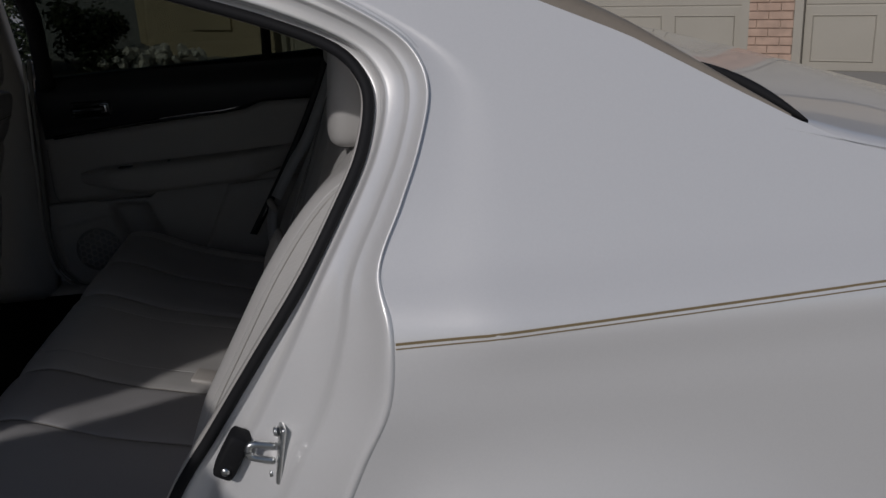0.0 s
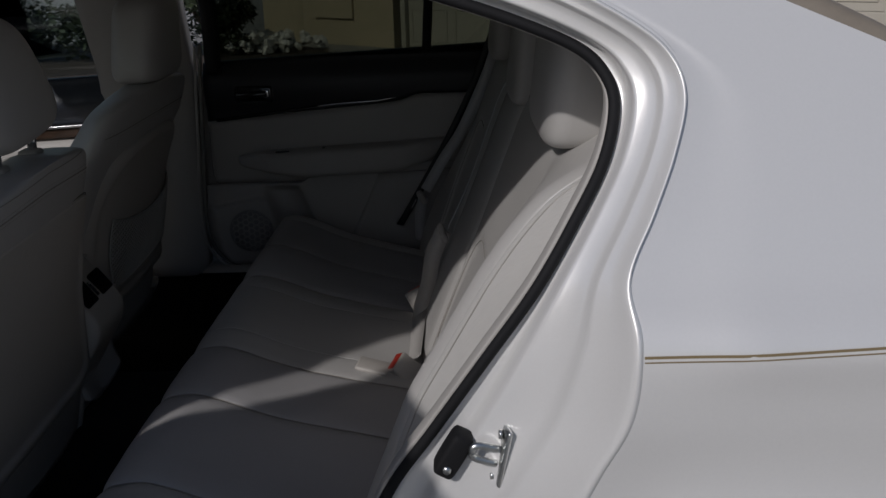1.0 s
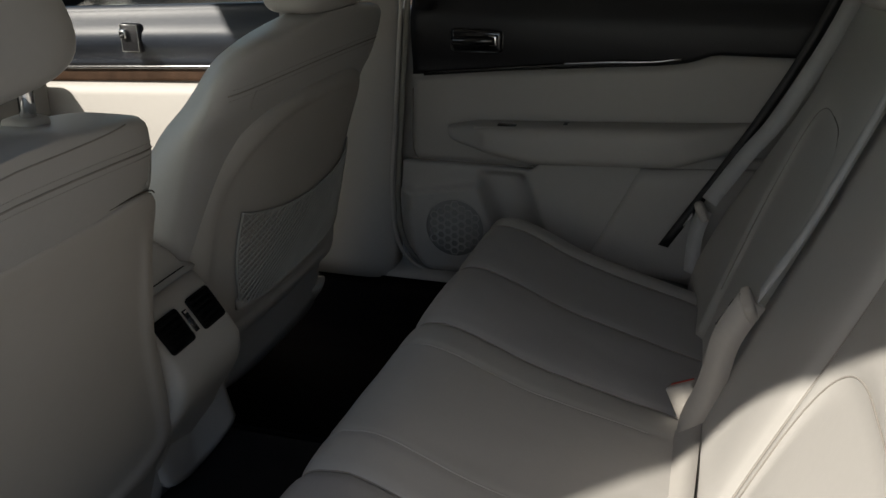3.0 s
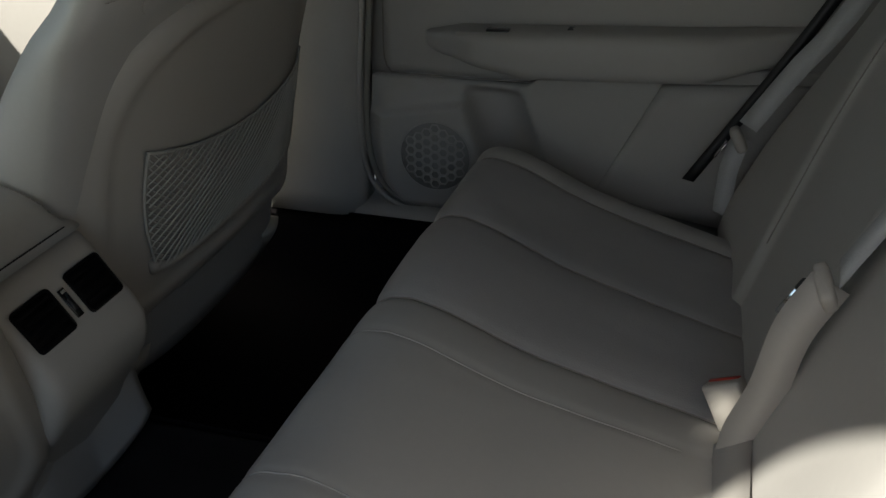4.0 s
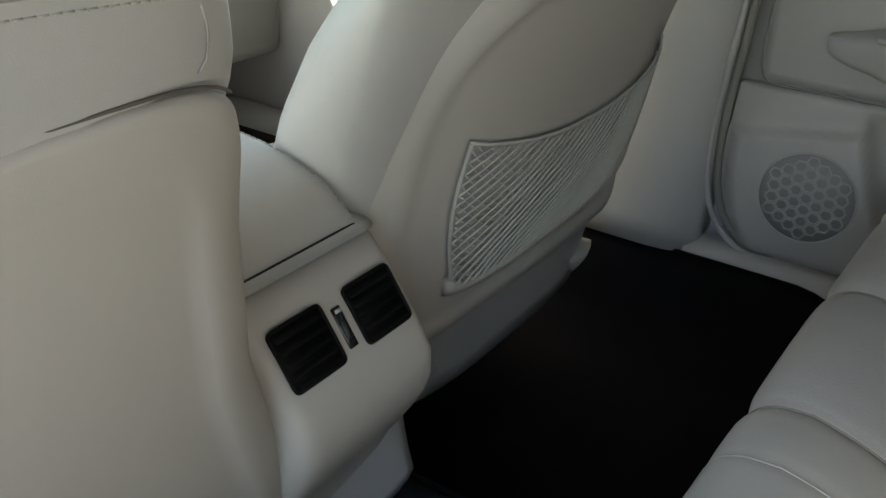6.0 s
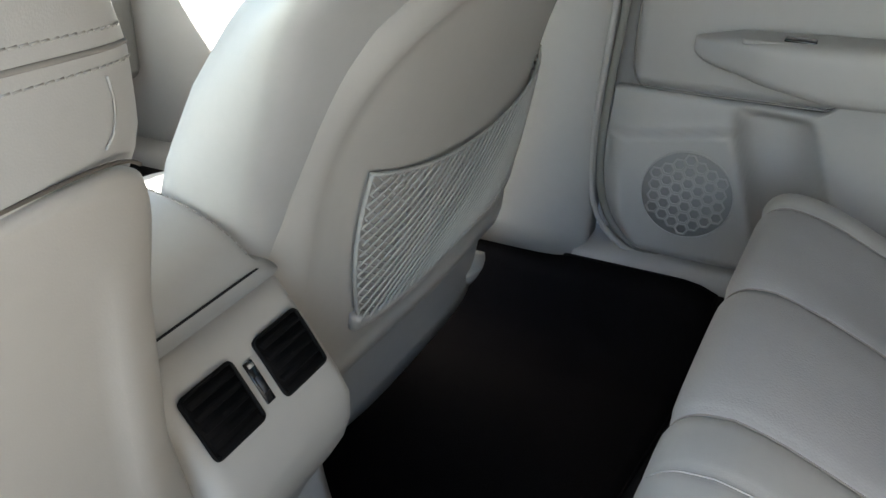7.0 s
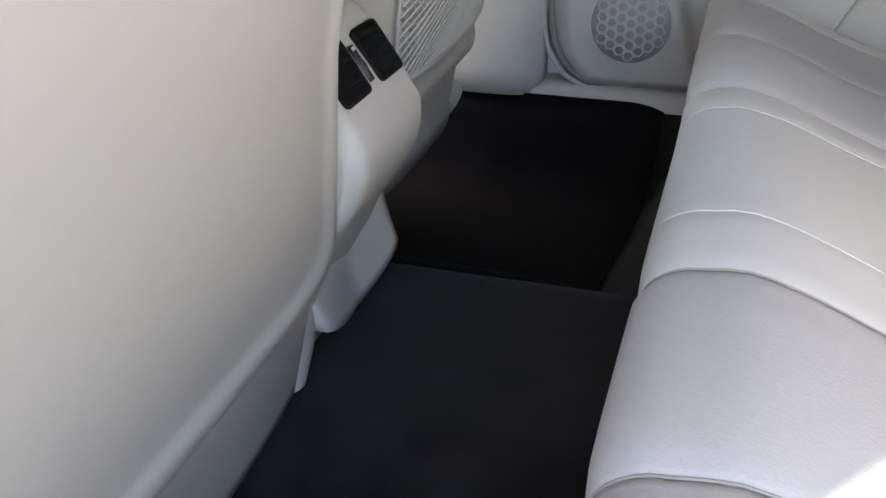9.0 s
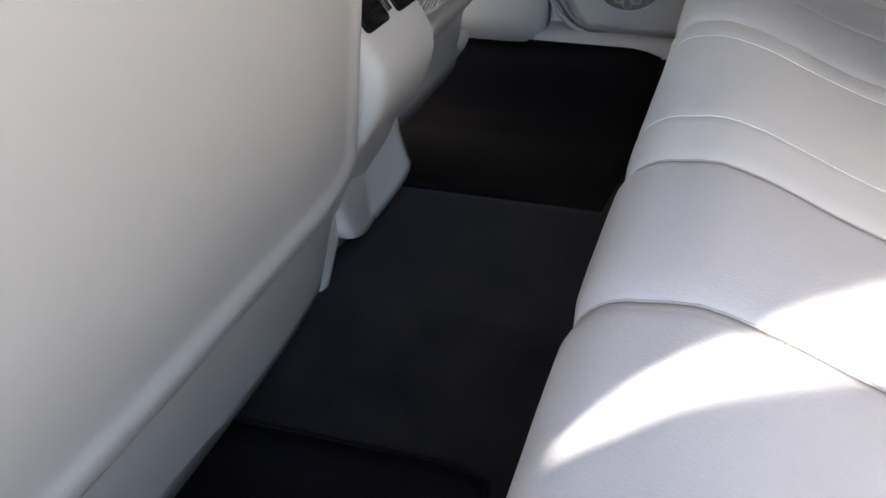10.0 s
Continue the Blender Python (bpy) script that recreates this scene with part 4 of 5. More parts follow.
    for sg in (-1, 1):
        part("stitch_line", tube([on_back(sg * v, z) + Vector((0.0006, 0, 0)) for v, z in (((0.760, 0.898), (0.768, 0.891), (0.770, 0.884), (0.762, 0.877), (0.745, 0.8735)) if pocket else ((0.845, 0.912), (0.855, 0.904), (0.853, 0.897), (0.840, 0.890), (0.815, 0.8855)))], 0.0005, 5), STITCH, t)

    # hard shell: a shaped plate over the lower back
    wrap = 0.050 if pocket else 0.018
    def outline(a):
        c, s = math.cos(a), math.sin(a)
        pw = (3.1 if pocket else 9.0 if c > 0 else 4.6) if s >= 0 else 14.0
        z = 0.70 + (0.176 if pocket else 0.183) * abs(s) ** (2 / pw) if s >= 0 else 0.70 - 0.182 * abs(s) ** (2 / pw)
        return wide(z) * math.copysign(abs(c) ** (2 / pw), c), z

    def wide(z):
        if pocket:
            return soft_lerp([(0.44, 0.262), (0.53, 0.266), (0.60, 0.262), (0.70, 0.262), (0.80, 0.256), (0.90, 0.250)], z, 0.02)
        return soft_lerp([(0.44, 0.312), (0.53, 0.318), (0.60, 0.298), (0.70, 0.260), (0.80, 0.243), (0.90, 0.243)], z, 0.02)

    nA = 96
    rings = []
    for r, lift in ((1.0, -0.045), (1.0, -0.006), (0.985, 0.000), (0.96, 0.004), (0.93, 0.007), (0.89, 0.0085), (0.865, 0.0085), (0.845, 0.0068), (0.825, 0.0046), (0.80, 0.004), (0.75, 0.004), (0.6, 0.005), (0.4, 0.006), (0.2, 0.006), (0.02, 0.006)):
        ring = []
        for k in range(nA):
            y, z = outline(2 * math.pi * k / nA)
            yy, zz = y * r, 0.70 + (z - 0.70) * r
            edge = min(1.0, abs(yy) / wide(zz)) ** 5
            low = 1.0 if pocket else min(1.0, max(0.0, (0.875 - zz) / 0.11))
            rise = lift * low + (1 - low) * (lift if r > 0.999 and lift < -0.01 else -0.0035 if r > 0.999 else 0.0)
            ring.append(Vector((rear(zz) + rise + 0.004 - wrap * edge, cy + slim_far(yy, zz), zz)))
        rings.append(ring)
    part("back_shell", loft(rings, caps=True), SHELL, t, "beige hard plastic back shell")
    # raised cord along the shell's top edge; its dark colour paints the gap's shade
    groove = []
    for k in range(3 if pocket else 12, nA // 2 - (2 if pocket else 3)):
        y, z = outline(math.pi * k / (nA // 2))
        groove.append(Vector((rear(z) + (-0.001 if pocket else 0.0016) - wrap * min(1.0, abs(y) / wide(z)) ** 5, cy + slim_far(y * 1.004, z), z + 0.002)))
    part("shell_gap", tube(groove, 0.0012 if pocket else 0.0008, 6), SEAMSHADE if pocket else GAPSHADE, t)

    # skirt below the shell and the rail covers
    rows = []
    for i in range(10):
        z = 0.540 - (0.095 if pocket else 0.094) * i / 9
        r_ = []
        for j in range(41):
            v = -1 + 2 * j / 40
            x = rear(z) - (0.006 if pocket else -0.002) - wrap * abs(v) ** 5 - (0.020 if pocket else 0.008) * (i / 9) ** 1.5
            r_.append(Vector((x, cy + (0.232 if pocket else 0.298) * v, z - 0.01 * (1 - abs(v) ** 3) * (i / 9))))
        rows.append(r_)
    part("skirt", slab(rows, (-0.02, 0, 0)), SHELL, t, "beige plastic skirt")
    for v in ((-0.185, 0.165) if pocket else (0.262,)):
        rows = []
        for i in range(9):
            f = i / 8
            z = 0.470 - 0.065 * f if pocket or v < 0 else 0.525 - 0.106 * f
            w = 0.036 * (1 - 0.45 * f) if pocket or v < 0 else 0.042 * (1 - 0.35 * f * f)
            ya, yb, lead = cy + v - w, cy + v + w, 0.05 * f ** 1.5
            if v > 0 and not pocket:
                ya, yb, lead = cy + 0.235, cy + 0.330 - 0.088 * f * f, 0.006 + 0.004 * f
            r_ = [Vector((rear(0.44) - 0.012 - lead + 0.012 * math.cos(math.pi * (j / 8 - 0.5)), ya + (yb - ya) * j / 8, z)) for j in range(9)]
            rows.append(r_)
        part("rail_cover", slab(rows, (-0.03, 0, 0)), SHELL, t, "beige plastic seat rail cover")
        rail = box((cx - 0.85, cy + v - 0.02, 0.328), (cx - 0.47, cy + v + 0.02, 0.36), 0.004)
        part("seat_rail", rail, RUBBER, t, "black steel seat rail")

    # cushion and bolsters seen past the back
    bm = cushion_blob((cx - 0.62, cy, 0.445 if pocket else 0.50), (0.24, 0.24, 0.085), 40, 12, 4, 3, lambda p: Vector((p.x, p.y, p.z + 0.03 * max(0, abs(p.y - cy) - 0.17) / 0.09)))
    part("seat_cushion", bm, LEATHER, t, "ivory leather seat cushion")
    # headrest on two posts
    hx, hy, hz = (cx - 0.237, cy + 0.01, 0.974) if pocket else (cx - 0.259, cy + 0.004, 0.996)

    def bend(p):
        f = max(0.0, (p.z - hz) / 0.165)
        if pocket:
            return Vector((p.x + 0.10 * (p.z - hz), hy + (p.y - hy) * (1.0 - 0.26 * f), p.z))
        dy = (p.y - hy) * (1.02 - 0.10 * f - 0.26 * f * f)
        return Vector((p.x - 0.10 * (p.z - hz), hy + dy - 0.30 * (p.z - hz - 0.06), p.z + 0.09 * dy))
    bm = cushion_blob((hx, hy, hz + 0.080), (0.050, 0.126 if pocket else 0.110, 0.082), 48, 24, 3.6, 5.5 if pocket else 4.0, bend)
    hr = part("headrest", bm, LEATHER, t, "smooth ivory leather headrest")
    for py in ((hy - 0.038, hy + 0.038) if pocket else (0.488, 0.592)):
        po = part("post", tube([(hx + 0.002, py, 0.950), (hx + 0.006, py, 1.03)], 0.0062, 12), CHROME, None, "chrome headrest post")
        po.parent, po.location = hr, (0, 0, 0)
        co = part("collar", box((hx - 0.014, py - 0.013, 0.956), (hx + 0.014, py + 0.013, 0.9745), 0.004), SHELL, None)
        co.parent, co.location = hr, (0, 0, 0)

    if pocket:
        # elastic net pocket with a stretched top cord
        def top_z(u):
            return 0.727 - 0.034 * math.sin(math.pi * u) ** 0.9

        def net(u, v):
            ya = 1.051 - 0.018 * v - 0.010 * math.sin(math.pi * v)
            yb = 1.428 + 0.014 * v ** 0.6
            y = ya + (yb - ya) * u
            zb = 0.572 + 0.012 * u + 0.022 * u ** 6 + 0.010 * (1 - u) ** 8
            z = zb + (top_z(u) - zb) * v
            edge = min(1.0, abs(y - cy) / wide(z)) ** 5
            return Vector((rear(z) + 0.013 + 0.011 * math.sin(math.pi * u) * math.sin(math.pi * min(1, v * 0.8 + 0.1)) - wrap * edge, y, z))
        bm = bmesh.new()
        nn = 27
        for d in (1, -1):
            for k in range(-nn, nn + 1):
                pts = []
                for s in range(29):
                    v = s / 28
                    u = k / nn + (v * 0.55 if d > 0 else -v * 0.55) + (0 if d > 0 else 0.5) + 0.004 * math.sin(9 * v + k)
                    if 0 <= u <= 1:
                        pts.append(net(u, v) + Vector((0.001 * d, 0, 0)))
                if len(pts) > 2:
                    tube(pts, 0.00115, 5, bm, up=(1, 0, 0))
        part("net_pocket", bm, NETTING, t, "grey elastic net pocket")
        part("pocket_cord", tube([net(0.004, k / 12) for k in range(13)], 0.0019, 7, up=(1, 0, 0)), NETTING, t, "edge cord of the net")
        part("pocket_cord", tube([net(k / 30, 1.0) for k in range(31)], 0.0018, 7, up=(1, 0, 0)), NETTING, t, "stretched elastic cord")
        part("pocket_frame", tube([net(0.0, 0.06)] + [net(k / 30, 0) - Vector((0.004, 0, 0.003)) for k in range(31)] + [net(1, k / 12) - Vector((0.004, -0.003, 0)) for k in range(1, 13)], 0.0062, 10, up=(1, 0, 0)), SHELL, t, "moulded rim below the pocket")
    return t


passenger = front_seat("passenger_seat", 0.0, 1.213, True, "ivory leather front seat with a net pocket on its back")
passenger.location.z += 0.012
front_seat("driver_seat", 0.052, 0.516, False, "ivory leather driver seat with a smooth beige plastic back")

# ---------- centre console ----------
con = thing("centre_console", "beige centre console with twin rear air vents", "console", at=(-0.4, 0.89, 0.44))
CY = 0.8915
prof = [(-0.90, 0.42), (-0.905, 0.44), (-0.905, 0.62), (-0.90, 0.66), (-0.45, 0.672), (-0.345, 0.680), (-0.330, 0.6835), (-0.3225, 0.682), (-0.3115, 0.6785), (-0.265, 0.618), (-0.2575, 0.600), (-0.2575, 0.584), (-0.263, 0.566), (-0.278, 0.540), (-0.297, 0.510), (-0.308, 0.47), (-0.312, 0.44), (-0.316, 0.425), (-0.330, 0.42), (-0.36, 0.42), (-0.5, 0.42)]


def console_half(x, z):
    return 0.0745 - 0.006 * min(1, max(0, (0.60 - z) / 0.1))


def smooth_prof(p, n):
    return [(q.x, q.z) for q in smooth_path([(a, 0, b) for a, b in p], n)]


rings = []
for j in range(-16, 17):
    v = math.sin(math.pi / 2 * j / 16)
    ring = []
    for x, z in smooth_prof(prof + prof[:1], 90)[:-1]:
        h = console_half(x, z)
        sx = -lerp([(0.50, 0.020), (0.60, 0.015), (0.68, 0.010)], z) * abs(v) ** 16
        sz = -0.009 * abs(v) ** 14 if z > 0.5 else 0
        ring.append(Vector((x + sx, CY + h * v, z + sz)))
    rings.append(ring)
part("console_body", loft(rings), SHELL, con)
# padded lid
rings = []
for j in range(-16, 17):
    v = math.sin(math.pi / 2 * j / 16)
    ring = []
    for x, z in smooth_prof([(-0.80, 0.675), (-0.80, 0.72), (-0.62, 0.742), (-0.43, 0.735), (-0.365, 0.721), (-0.338, 0.706), (-0.3268, 0.6915), (-0.330, 0.6885), (-0.345, 0.687), (-0.80, 0.675)], 60)[:-1]:
        drop = 0.020 * abs(v) ** 7
        ring.append(Vector((x - 0.016 * abs(v) ** 16, CY + 0.0735 * v, z - (drop if z > 0.69 else 0))))
    rings.append(ring)
lid = part("console_lid", loft(rings), LEATHER, con, "padded ivory leather console lid")
LID = smooth_prof([(-0.80, 0.675), (-0.80, 0.72), (-0.62, 0.742), (-0.43, 0.735), (-0.365, 0.721), (-0.338, 0.706), (-0.3268, 0.6915), (-0.330, 0.6885), (-0.345, 0.687), (-0.80, 0.675)], 60)
for sg in (-1, 1):
    bm = bmesh.new()
    run = [Vector((x, CY + sg * 0.060, z - 0.0044)) for x, z in LID if z > 0.700 and -0.79 < x < -0.332]
    for a, b in zip(run, run[1:]):
        for q in range(3):
            tube([a.lerp(b, q / 3), a.lerp(b, (q + 0.72) / 3)], 0.0007, 5, bm)
    s_ = part("stitch_line", bm, STITCH, None)
    s_.parent, s_.location = lid, (0, 0, 0)
part("lid_gap", tube([(-0.3252, CY - 0.0725 + 0.145 * k / 12, 0.6868 - 0.004 * abs(k / 6 - 1) ** 14) for k in range(13)], 0.0021, 6), RUBBER, con)
# vents on the sloping rear face
va, vb = Vector((-0.2968, 0, 0.6634)), Vector((-0.2728, 0, 0.6290))
down = (vb - va).normalized()
out = Vector((-down.z, 0, down.x)) * (1 if -down.z > 0 else -1)
FACE = Matrix(((0, down.x, out.x, (va.x + vb.x) / 2), (1, 0, 0, CY), (0, down.z, out.z, (va.z + vb.z) / 2), (0, 0, 0, 1)))
for sg in (-1, 1):
    cyv = sg * 0.0352
    rim = [(cyv + 0.0236 * u, 0.0210 * v - 0.0016) for u, v in squircle(48, 14)]
    vent = part("air_vent", move(loft([[Vector((a, b, h)) for a, b in rim] for h in (-0.004, 0.0008)]), FACE), VENTBLACK, con, "black rear air vent")
    fr = tube([Vector((a, b, 0.0010)) for a, b in rim], 0.0014, 6, closed=True)
    f_ = part("vent_frame", move(fr, FACE), VENTBLACK, None)
    f_.parent, f_.location = vent, (0, 0, 0)
    for k in range(5):
        yv = -0.0165 + 0.00825 * k
        sl = move(box((-0.0205, -0.0028, -0.0006), (0.0205, 0.0028, 0.0006), 0.0004, 1), Matrix.Translation((cyv, yv, 0.0014)) @ Matrix.Rotation(radians(35), 4, "X"))
        s_ = part("slat", move(sl, FACE), VENTBLACK, None)
        s_.parent, s_.location = vent, (0, 0, 0)
    kn = part("knob", move(box((cyv - 0.0025, -0.0015, 0.0008), (cyv + 0.0025, 0.002, 0.0022), 0.0006, 1), FACE), VENTBLACK, None)
    kn.parent, kn.location = vent, (0, 0, 0)
part("thumbwheel_slot", move(box((-0.0042, -0.0150, -0.001), (0.0042, 0.0150, 0.0010), 0.0006, 1), FACE), GLOSS, con, "black vent thumbwheel slot")
whl = bmesh.new()
bmesh.ops.create_cone(whl, cap_ends=True, segments=28, radius1=0.013, radius2=0.013, depth=0.0048, matrix=Matrix.Translation((0, 0.002, -0.0105)) @ Matrix.Rotation(math.pi / 2, 4, "Y"))
part("thumbwheel", move(whl, FACE), BLACK, con, "black ribbed thumbwheel")
part("wheel_mark", move(box((-0.0024, -0.0132, 0.0010), (0.0024, -0.0105, 0.0020)), FACE), TRIM, con, "pale mark on the thumbwheel")
# lower apron that flares out over the tunnel
rows = []
for i in range(13):
    f = i / 12
    z = 0.545 - 0.109 * f
    x = -0.304 - 0.010 * f + 0.016 * f * f
    r_ = []
    for j in range(17):
        v = -1 + j / 8
        h = 0.094 - 0.011 * f
        r_.append(Vector((x + 0.016 * f * abs(v) - 0.006 * abs(v) ** 8, 0.8925 + h * v, z + 0.027 * f * abs(v) ** 1.3)))
    rows.append(r_)
part("apron", slab(rows, (-0.015, 0, 0)), TRIM, con, "pale plastic apron at the console foot")

con.location += Vector((0.012, -0.017, 0.012))

# ---------- far rear door ----------
door = thing("rear_door", "closed rear door with black upper panel and ivory armrest", "car door", at=(0.15, 1.60, 0.46))


def dpatch(name, x0, x1, z0f, z1f, yf, mat, label="", nx=40, nz=14, parent=None):
    rows = []
    for i in range(nx + 1):
        x = x0 + (x1 - x0) * i / nx
        za, zb = z0f(x), z1f(x)
        rows.append([Vector((x, yf(x, za + (zb - za) * k / nz), za + (zb - za) * k / nz)) for k in range(nz + 1)])
    return part(name, slab(rows, (0, 0.03, 0)), mat, parent or door, label)


def belt_z(x):
    return 0.9695 + 0.043 * (x + 0.215)


def edge_x(z):
    return lerp([(0.40, -0.16), (0.44, -0.185), (0.50, -0.228), (0.56, -0.236), (0.8, -0.228), (1.0, -0.215)], z)


dpatch("upper_panel", -0.222, 0.52, lambda x: soft_lerp([(-0.3, 0.820), (0.22, 0.862), (0.262, 0.868), (0.30, 0.884), (0.45, 0.884), (0.6, 0.886)], x, 0.01), belt_z,
       lambda x, z: 1.588 + 0.012 * max(0, (z - 0.93) / 0.06) - 0.010 * math.sin(math.pi * min(1, max(0, (z - 0.85) / 0.12))), BLACK, "black soft-touch upper panel", 60)
dpatch("mid_panel", -0.226, 0.50, lambda x: 0.668 + 0.02 * max(0, x), lambda x: soft_lerp([(-0.3, 0.819), (0.22, 0.861), (0.262, 0.867), (0.30, 0.883), (0.45, 0.883), (0.6, 0.885)], x, 0.01) - 0.002,
       lambda x, z: 1.594 - 0.004 * math.sin(math.pi * min(1, max(0, (z - 0.67) / 0.2))), TRIM, "ivory vinyl middle panel", 50)
part("chrome_strip", tube(smooth_path([(-0.20, 1.586, 0.8285), (0.0, 1.582, 0.8505), (0.12, 1.581, 0.862), (0.20, 1.582, 0.867), (0.255, 1.587, 0.874)], 30), 0.0042, 8, flat=1.0), GLOSS, door, "gloss black strip")
part("chrome_line", tube(smooth_path([(0.055, 1.577, 0.8595), (0.13, 1.5765, 0.8655), (0.20, 1.578, 0.8685), (0.25, 1.583, 0.875)], 16), 0.0018, 6), CHROME, door, "thin chrome highlight")
# lower panel with speaker and pocket
def sstep(a, b, v):
    q = min(1.0, max(0.0, (v - a) / (b - a)))
    return q * q * (3 - 2 * q)


def low_y(x, z):
    """Lower panel: a raised speaker face, a facet above it, a scooped hand recess behind it."""
    ex = -0.087 + 0.36 * (0.635 - z)
    inside = 1 - sstep(ex - 0.007, ex + 0.007, x)
    zup = 0.611 + 0.024 * min(1.0, max(0.0, (x + 0.218) / 0.131))
    face = inside * (1 - 0.55 * sstep(zup - 0.003, zup + 0.003, z) - 0.45 * sstep(zup, zup + 0.036, z)) * sstep(0.440, 0.470, z) * (0.35 + 0.65 * sstep(edge_x(z) - 0.009, edge_x(z) + 0.022, x))
    q = min(1.0, max(0.0, (x - ex) / 0.088))
    scoop = (1 - inside) * math.sin(math.pi * q) ** 0.6 * (1 - sstep(0.640, 0.660, z)) * sstep(0.500, 0.53, z)
    return 1.579 - 0.033 * face + 0.030 * scoop


rows = []
for i in range(151):
    u = (i / 150) ** 1.35
    r_ = []
    for k in range(61):
        x = edge_x(0.55) + (0.50 - edge_x(0.55)) * u
        z = 0.425 + (0.238 + 0.042 * sstep(0.0, 0.06, x)) * k / 60
        x = edge_x(z) - 0.009 + (0.51 - edge_x(z)) * u
        r_.append(Vector((x, low_y(x, z), z + 0.018 * max(0, x))))
    rows.append(r_)
part("lower_panel", slab(rows, (0, 0.03, 0)), TRIM, door, "ivory plastic lower panel")
# armrest
rings = []
for i in range(49):
    f = i / 48
    f = f ** 1.4
    x = -0.152 + 0.545 * f
    k = min(1.0, 0.06 + f / 0.16) ** 0.55 * min(1.0, 0.05 + (1 - f) / 0.25) ** 0.6
    zt = 0.737 + 0.011 * min(1.0, f / 0.10) + 0.026 * f
    zb = zt - 0.016 - 0.054 * min(1.0, f / 0.30) ** 0.62 * min(1.0, (1 - f) / 0.30 + 0.1) ** 0.6
    yo = 1.590 - 0.068 * k
    ring = []
    for u, v in squircle(36, 4.0):
        ring.append(Vector((x, (yo + 1.60) / 2 + (1.60 - yo) / 2 * u, (zt + zb) / 2 + (zt - zb) / 2 * v)))
    rings.append(ring)
arm = part("armrest", loft(rings), TRIM, door, "padded ivory armrest")
sw = part("switch_bezel", box((-0.095, 1.532, 0.745), (0.035, 1.567, 0.7515), 0.002), TRIM, None, "window switch bezel")
sw.parent, sw.location = arm, (0, 0, 0)
s2 = part("window_switch", box((-0.052, 1.538, 0.7505), (-0.018, 1.553, 0.7555), 0.002), GLOSS, None, "black window switch")
s2.parent, s2.location = arm, (0, 0, 0)
cup = part("pull_cup", box((0.060, 1.548, 0.752), (0.175, 1.574, 0.7585), 0.003), BLACK, None, "dark pull cup")
cup.parent, cup.location = arm, (0, 0, 0)
# pocket board behind the speaker
dpatch("pocket_board", 0.200, 0.40, lambda x: 0.475, lambda x: 0.683 + 0.07 * max(0, x - 0.2), lambda x, z: 1.562 + 0.0 * x, TRIM, "pale trim board below the armrest", 14, 8)
for v in door.children:
    if v.name.startswith("pocket_board"):
        for q in v.data.vertices:
            q.co.x += 0.47 * (q.co.z - 0.685)
# speaker grille: a ring and a honeycomb
disc = bmesh.new()
bmesh.ops.create_cone(disc, cap_ends=True, segments=48, radius1=0.0555, radius2=0.0555, depth=0.006, matrix=Matrix.Translation((-0.131, 1.5484, 0.550)) @ Matrix.Rotation(math.pi / 2, 4, "X"))
part("speaker_backing", disc, material("speaker_cloth", (0.29, 0.285, 0.272), 0.85, bump=0.4, bump_scale=400), door, "grey speaker cloth")
bm = bmesh.new()
R = 0.0088
for a in range(-6, 7):
    for b in range(-6, 7):
        hx, hz = a * R * 1.5, (b + 0.5 * (a % 2)) * R * math.sqrt(3)
        if math.hypot(hx, hz) > 0.051:
            continue
        rims = []
        for q, y in ((1.0, 1.5456), (1.0, 1.5440), (0.74, 1.5440), (0.70, 1.5456)):
            ring = []
            for k in range(6):
                p = Vector((hx + R * q * math.cos(math.pi * k / 3), 0, hz + R * q * math.sin(math.pi * k / 3)))
                if p.length > 0.0555:
                    p *= 0.0555 / p.length
                ring.append(bm.verts.new((-0.131 + p.x, y, 0.550 + p.z)))
            rims.append(ring)
        for u_, w_ in zip(rims, rims[1:]):
            for k in range(6):
                bm.faces.new((u_[k], u_[(k + 1) % 6], w_[(k + 1) % 6], w_[k]))
gr = part("speaker_grille", bm, TRIM, door, "honeycomb speaker grille")
rg = part("grille_ring", tube([(-0.131 + 0.0565 * math.cos(2 * math.pi * k / 48), 1.5456, 0.550 + 0.0565 * math.sin(2 * math.pi * k / 48)) for k in range(48)], 0.0012, 8, closed=True, up=(0, 1, 0)), TRIM, None)
rg.parent, rg.location = gr, (0, 0, 0)
# seal round the door's front edge
sl = [(-0.212, 1.02), (-0.222, 0.90), (-0.232, 0.76), (-0.243, 0.62), (-0.240, 0.54), (-0.222, 0.490), (-0.185, 0.460), (-0.13, 0.447), (-0.03, 0.443), (0.2, 0.443)]
part("door_seal", tube(smooth_path([(x - 0.004, 1.562, z) for x, z in sl], 50), 0.0055, 8, up=(0, 1, 0)), material("taupe_rubber", (0.20, 0.19, 0.17), 0.6), door, "taupe rubber door seal")
part("door_seal", tube(smooth_path([(x - 0.015, 1.558, z - 0.005) for x, z in sl], 50), 0.004, 8, up=(0, 1, 0)), TRIM, door)
# thin bead whose darker colour stands in for the groove's shade
part("panel_groove", tube(smooth_path([(-0.222, 1.5875, 0.80), (-0.224, 1.5875, 0.70), (-0.216, 1.5875, 0.672), (-0.19, 1.5870, 0.6665), (0.0, 1.587, 0.668), (0.15, 1.587, 0.673)], 40), 0.0012, 6, up=(0, 1, 0)), SEAMSHADE, door)
